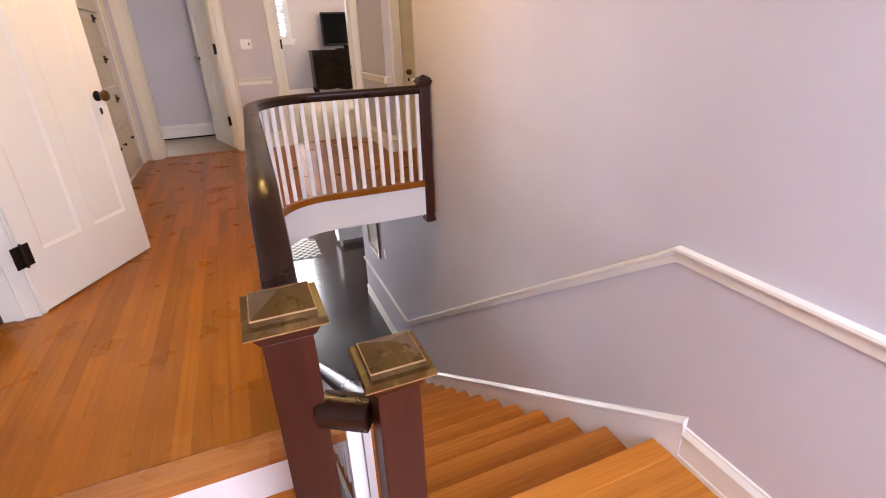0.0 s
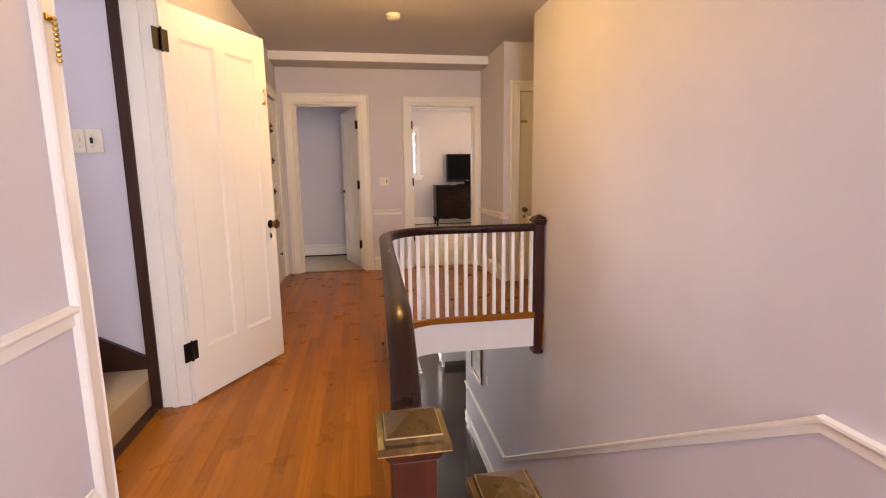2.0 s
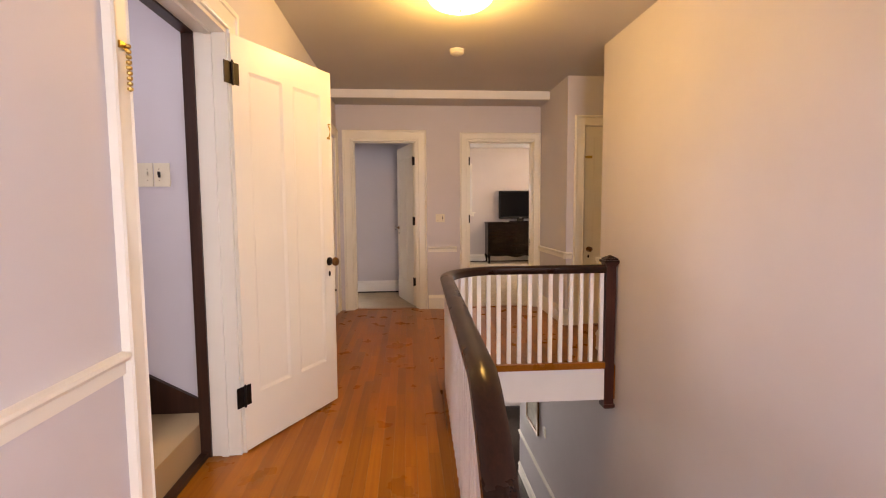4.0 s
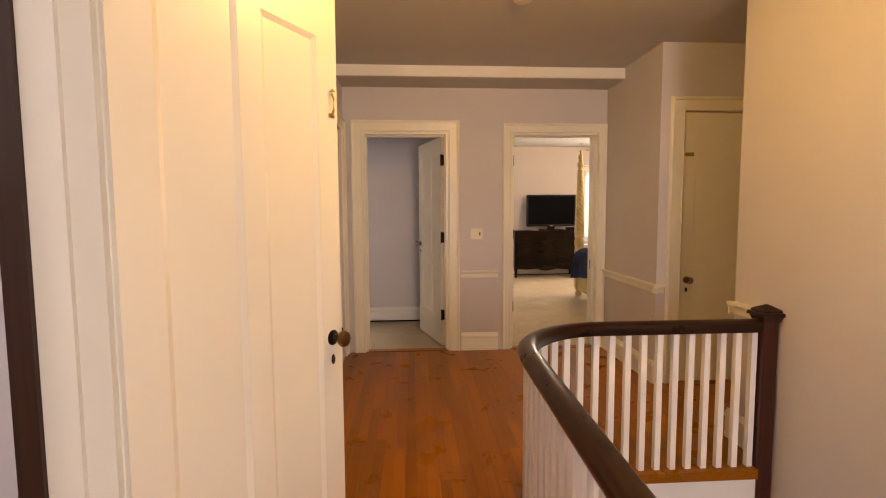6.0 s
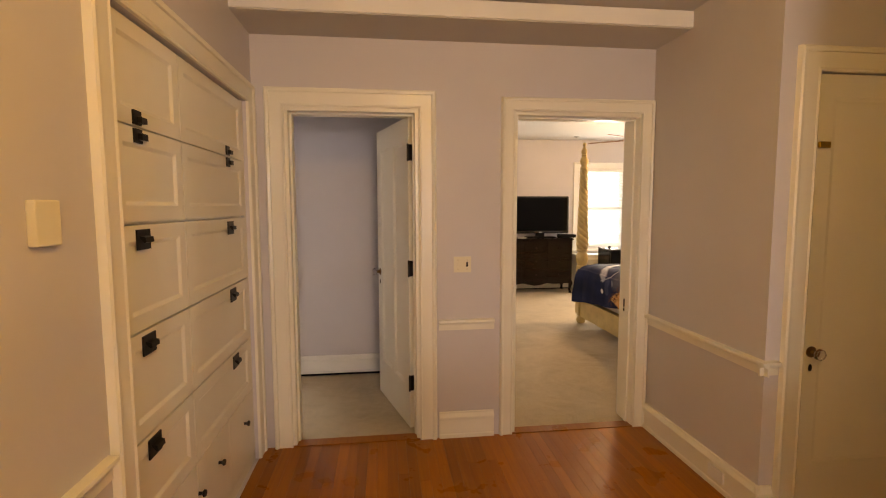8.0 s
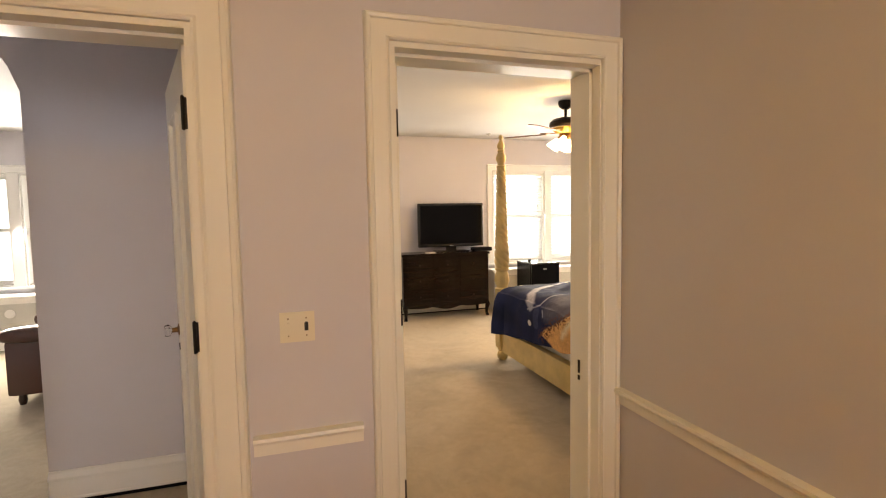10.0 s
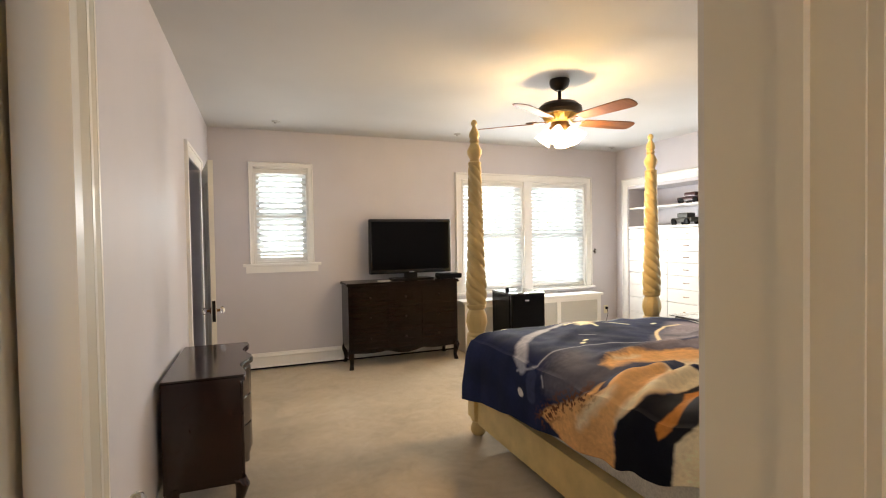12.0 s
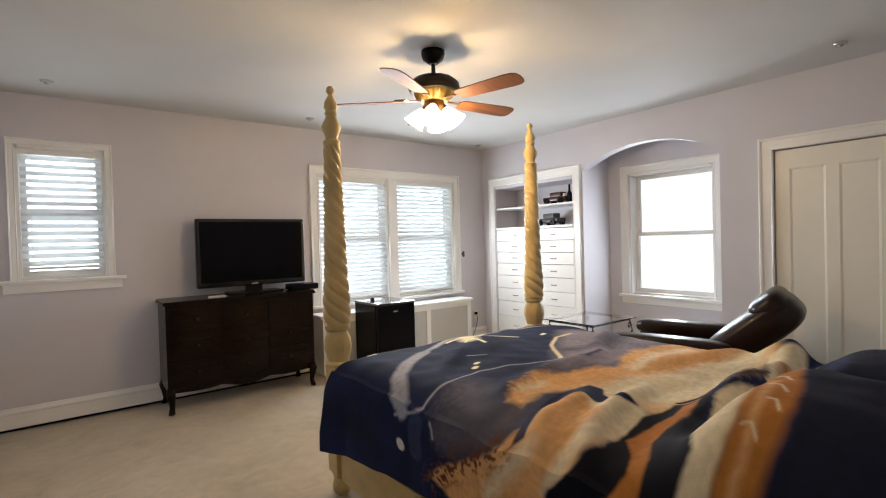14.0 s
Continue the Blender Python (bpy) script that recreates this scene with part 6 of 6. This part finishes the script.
for k in range(4):
    ang = radians(45 + 90 * k)
    m = Matrix.Translation((FX + 0.06 * math.cos(ang), FY + 0.06 * math.sin(ang), 2.245)) @ Matrix.Rotation(ang, 4, "Z") @ Matrix.Rotation(radians(-38), 4, "Y")
    bm = lathe([(0.0, 0.015), (0.018, 0.012), (0.02, -0.03), (0.0, -0.03)], 14)
    bm.transform(m)
    arm = part("socket", bm, BROWNBRASS, fan, "", True)
    bm = lathe([(0.026, -0.02), (0.034, -0.04), (0.05, -0.075), (0.060, -0.11), (0.072, -0.135), (0.069, -0.135), (0.056, -0.108), (0.046, -0.075), (0.03, -0.042), (0.022, -0.022)], 24)
    bm.transform(m)
    sh = part("shade", bm, FANGLOW, arm, "glowing frosted tulip shade", True)
    sh.visible_shadow = False
for x, y in ((1.09, 10.32), (3.09, 10.34), (5.45, 10.5), (5.3, 6.72)):
    sp = thing("ceiling_sprinkler", "small round metal fitting on a bedroom ceiling", "ceiling fitting", (x, y, BED_TOP), "ceiling fittings")
    part("escutcheon", lathe([(0.0, 0.0), (0.042, 0.0), (0.038, -0.008), (0.016, -0.014), (0.014, -0.024), (0.0, -0.026)], 22, (x, y, BED_TOP)), plain("dull_chrome", (0.45, 0.44, 0.42), 0.35, 0.9), sp, "", True)

# ---- recliner, glass table and small things ----
LEATHER = plain("dark_brown_leather", (0.014, 0.005, 0.0035), 0.32, 0.0, 0.0, 0.5, 110, spec=0.3)


def cushion(bm, m, sx, sy, sz, p=0.5):
    """A stuffed, rounded block."""
    t = bmesh.new()
    bmesh.ops.create_uvsphere(t, u_segments=24, v_segments=14, radius=1.0)
    for v in t.verts:
        v.co = Vector([math.copysign(abs(c) ** p, c) * s for c, s in zip(v.co, (sx, sy, sz))])
    t.transform(m)
    me = bpy.data.meshes.new("tmp")
    t.to_mesh(me)
    t.free()
    bm.from_mesh(me)
    bpy.data.meshes.remove(me)
    return bm


def armchair(name, label, leather, m, recline):
    """Stuffed armchair facing +y."""
    a = thing(name, label, "armchair")
    T = Matrix.Translation
    part("seat", cushion(bmesh.new(), T((0, 0.12, 0.36)), 0.27, 0.36, 0.11, 0.45), leather, a, "", True)
    part("base", boxes((-0.34, 0.34, -0.30, 0.46, 0.08, 0.28), bevel=0.02), leather, a, "", True)
    part("backrest", cushion(bmesh.new(), T((0, -0.42, 0.66)) @ Matrix.Rotation(radians(recline), 4, "X"), 0.32, 0.13, 0.36, 0.5), leather, a, "padded tilted backrest", True)
    part("head_roll", cushion(bmesh.new(), T((0, -0.42, 0.66)) @ Matrix.Rotation(radians(recline), 4, "X") @ T((0, 0.07, 0.22)), 0.30, 0.10, 0.13, 0.6), leather, a, "stuffed head roll", True)
    for s in (-1, 1):
        bm = boxes((s * 0.35 - 0.06, s * 0.35 + 0.06, -0.30, 0.46, 0.10, 0.54), bevel=0.03)
        cushion(bm, T((s * 0.36, 0.08, 0.575)), 0.085, 0.42, 0.065, 0.55)
        part("armrest", bm, leather, a, "rolled armrest", True)
        for y in (-0.26, 0.40):
            part("leg", lathe([(0.0, 0.0), (0.022, 0.0), (0.03, 0.04), (0.024, 0.08), (0.0, 0.08)], 14, (s * 0.30, y, 0)), STAINED, a, "turned wooden foot", True)
    a.matrix_basis = m
    return a


armchair("recliner", "dark brown leather recliner tilted back beside a bed", LEATHER, pose(4.98, 7.60, -0.01, 0, 0, 14), 49)
REDLEATHER = plain("reddish_brown_leather", (0.055, 0.011, 0.006), 0.35, 0.0, 0.2, 0.5, 110)
armchair("leather_armchair", "reddish brown leather armchair with rolled arms", REDLEATHER, pose(-1.38, 8.80, 0, 0, 0, 96), 12)

gt = thing("glass_table", "glass-topped side table with scrolled iron legs", "side table", (5.28, 8.72, 0))
part("tabletop", boxes((4.92, 5.63, 8.42, 9.02, 0.548, 0.558), bevel=0.003), GLASS, gt, "clear glass top")
bm = bmesh.new()
for x0_, x1_, y0_, y1_ in ((4.97, 5.58, 8.47, 8.47), (4.97, 5.58, 8.97, 8.97), (4.97, 4.97, 8.47, 8.97), (5.58, 5.58, 8.47, 8.97)):
    tube(bm, [(x0_, y0_, 0.535), (x1_, y1_, 0.535)], 0.009, 8)
part("apron_frame", bm, IRON, gt, "black iron frame", True)
for x, sx in ((4.97, -1), (5.58, 1)):
    for y, sy in ((8.47, -1), (8.97, 1)):
        bm = bmesh.new()
        pts = [(x, y, 0.535), (x + sx * 0.02, y + sy * 0.02, 0.42), (x - sx * 0.05, y - sy * 0.05, 0.22), (x - sx * 0.01, y - sy * 0.01, 0.06), (x + sx * 0.03, y + sy * 0.03, 0.008)]
        tube(bm, pts, 0.009, 8)
        tube(bm, [(x + sx * (0.0 + 0.035 * math.cos(a * 0.6) * (1 - a / 14)), y, 0.47 + 0.035 * math.sin(a * 0.6) * (1 - a / 14)) for a in range(12)], 0.006, 6)
        part("leg", bm, IRON, gt, "scrolled iron leg", True)

ho = thing("blind_cord_cleat", "small dark leaf-shaped hook on a window casing", "hook", (5.33, YB, 1.19))
bm = bmesh.new()
for k in range(5):
    a = radians(-60 + 30 * k)
    tube(bm, [(5.325, YB - 0.03, 1.185), (5.325 + 0.045 * math.cos(a), YB - 0.035, 1.185 + 0.045 * math.sin(a))], 0.006, 6)
tube(bm, [(5.325, YB, 1.185), (5.325, YB - 0.03, 1.185)], 0.006, 6)
part("prongs", bm, IRON, ho)
ol = thing("wall_outlet", "ivory outlet with a dark plug and cord", "outlet", (5.55, YB, 0.34))
part("plate", boxes((5.515, 5.585, YB - 0.006, YB, 0.285, 0.40)), PLATE, ol)
part("plug", boxes((5.535, 5.565, YB - 0.04, YB - 0.006, 0.345, 0.38), bevel=0.004), BLACKP, ol)
bm = bmesh.new()
tube(bm, [(5.55, YB - 0.035, 0.36), (5.55, YB - 0.05, 0.28), (5.50, YB - 0.06, 0.15), (5.40, YB - 0.08, 0.03), (5.30, YB - 0.10, 0.008)], 0.004, 6)
part("cord", bm, BLACKP, ol)
vent = thing("window_latch_ring", "round white pull on a radiator cover", "pull", (-2.75, YB - 0.28, 0.42))
bm = lathe([(0.035, 0.0), (0.05, 0.0), (0.05, 0.01), (0.035, 0.01)], 20)
bm.faces.ensure_lookup_table()
bm.transform(Matrix.Translation((-2.75, YB - 0.282, 0.42)) @ Matrix.Rotation(radians(90), 4, "X"))
part("ring", bm, TRIM, vent)

# ---- floor strips ----
plank = mesh_of("plank", boxes((0.0003, 0.0567, 0.0, 1.0, -0.024, 0.0)), FLOOR)
rnd = random.Random(7)
rest = bmesh.new()
count = 0
row = 0
x = XL
while x < 2.87:
    y0 = 0.86
    if x > 0.155:
        y0 = 0.86 + min((x + 0.057 - 0.155) / 0.06, 1.0) * 1.95
    if x > 0.205:
        xm = max(min(x, CX), CX - R_WELL - 0.066)
        y0 = CY + math.sqrt(max((R_WELL + 0.066) ** 2 - (CX - xm) ** 2, 0)) if x < CX else CY + R_WELL + 0.066
    if x > W - 0.03:
        y0 = 3.62
    y1 = 4.50 if x > W - 0.03 else YF
    y = y0
    first = True
    while y < y1 - 0.01:
        ln = rnd.uniform(0.45, 1.7) * (0.6 if first else 1)
        first = False
        e = y1 if y1 - y - ln < 0.2 else y + ln
        if count < 300:
            ob = new("plank", plank)
            ob.location, ob.scale = (x, y + 0.0003, 0.0), (1, e - y - 0.0006, 1)
            ob.parent = hall_floor
            count += 1
        else:
            box(rest, x + 0.0006, x + 0.0564, y + 0.0006, e - 0.0006, -0.024, 0.0)
        y = e
    x += 0.057
if len(rest.verts):
    tagged(part("strip", rest, FLOOR, hall_floor), kind="stuff")
else:
    rest.free()
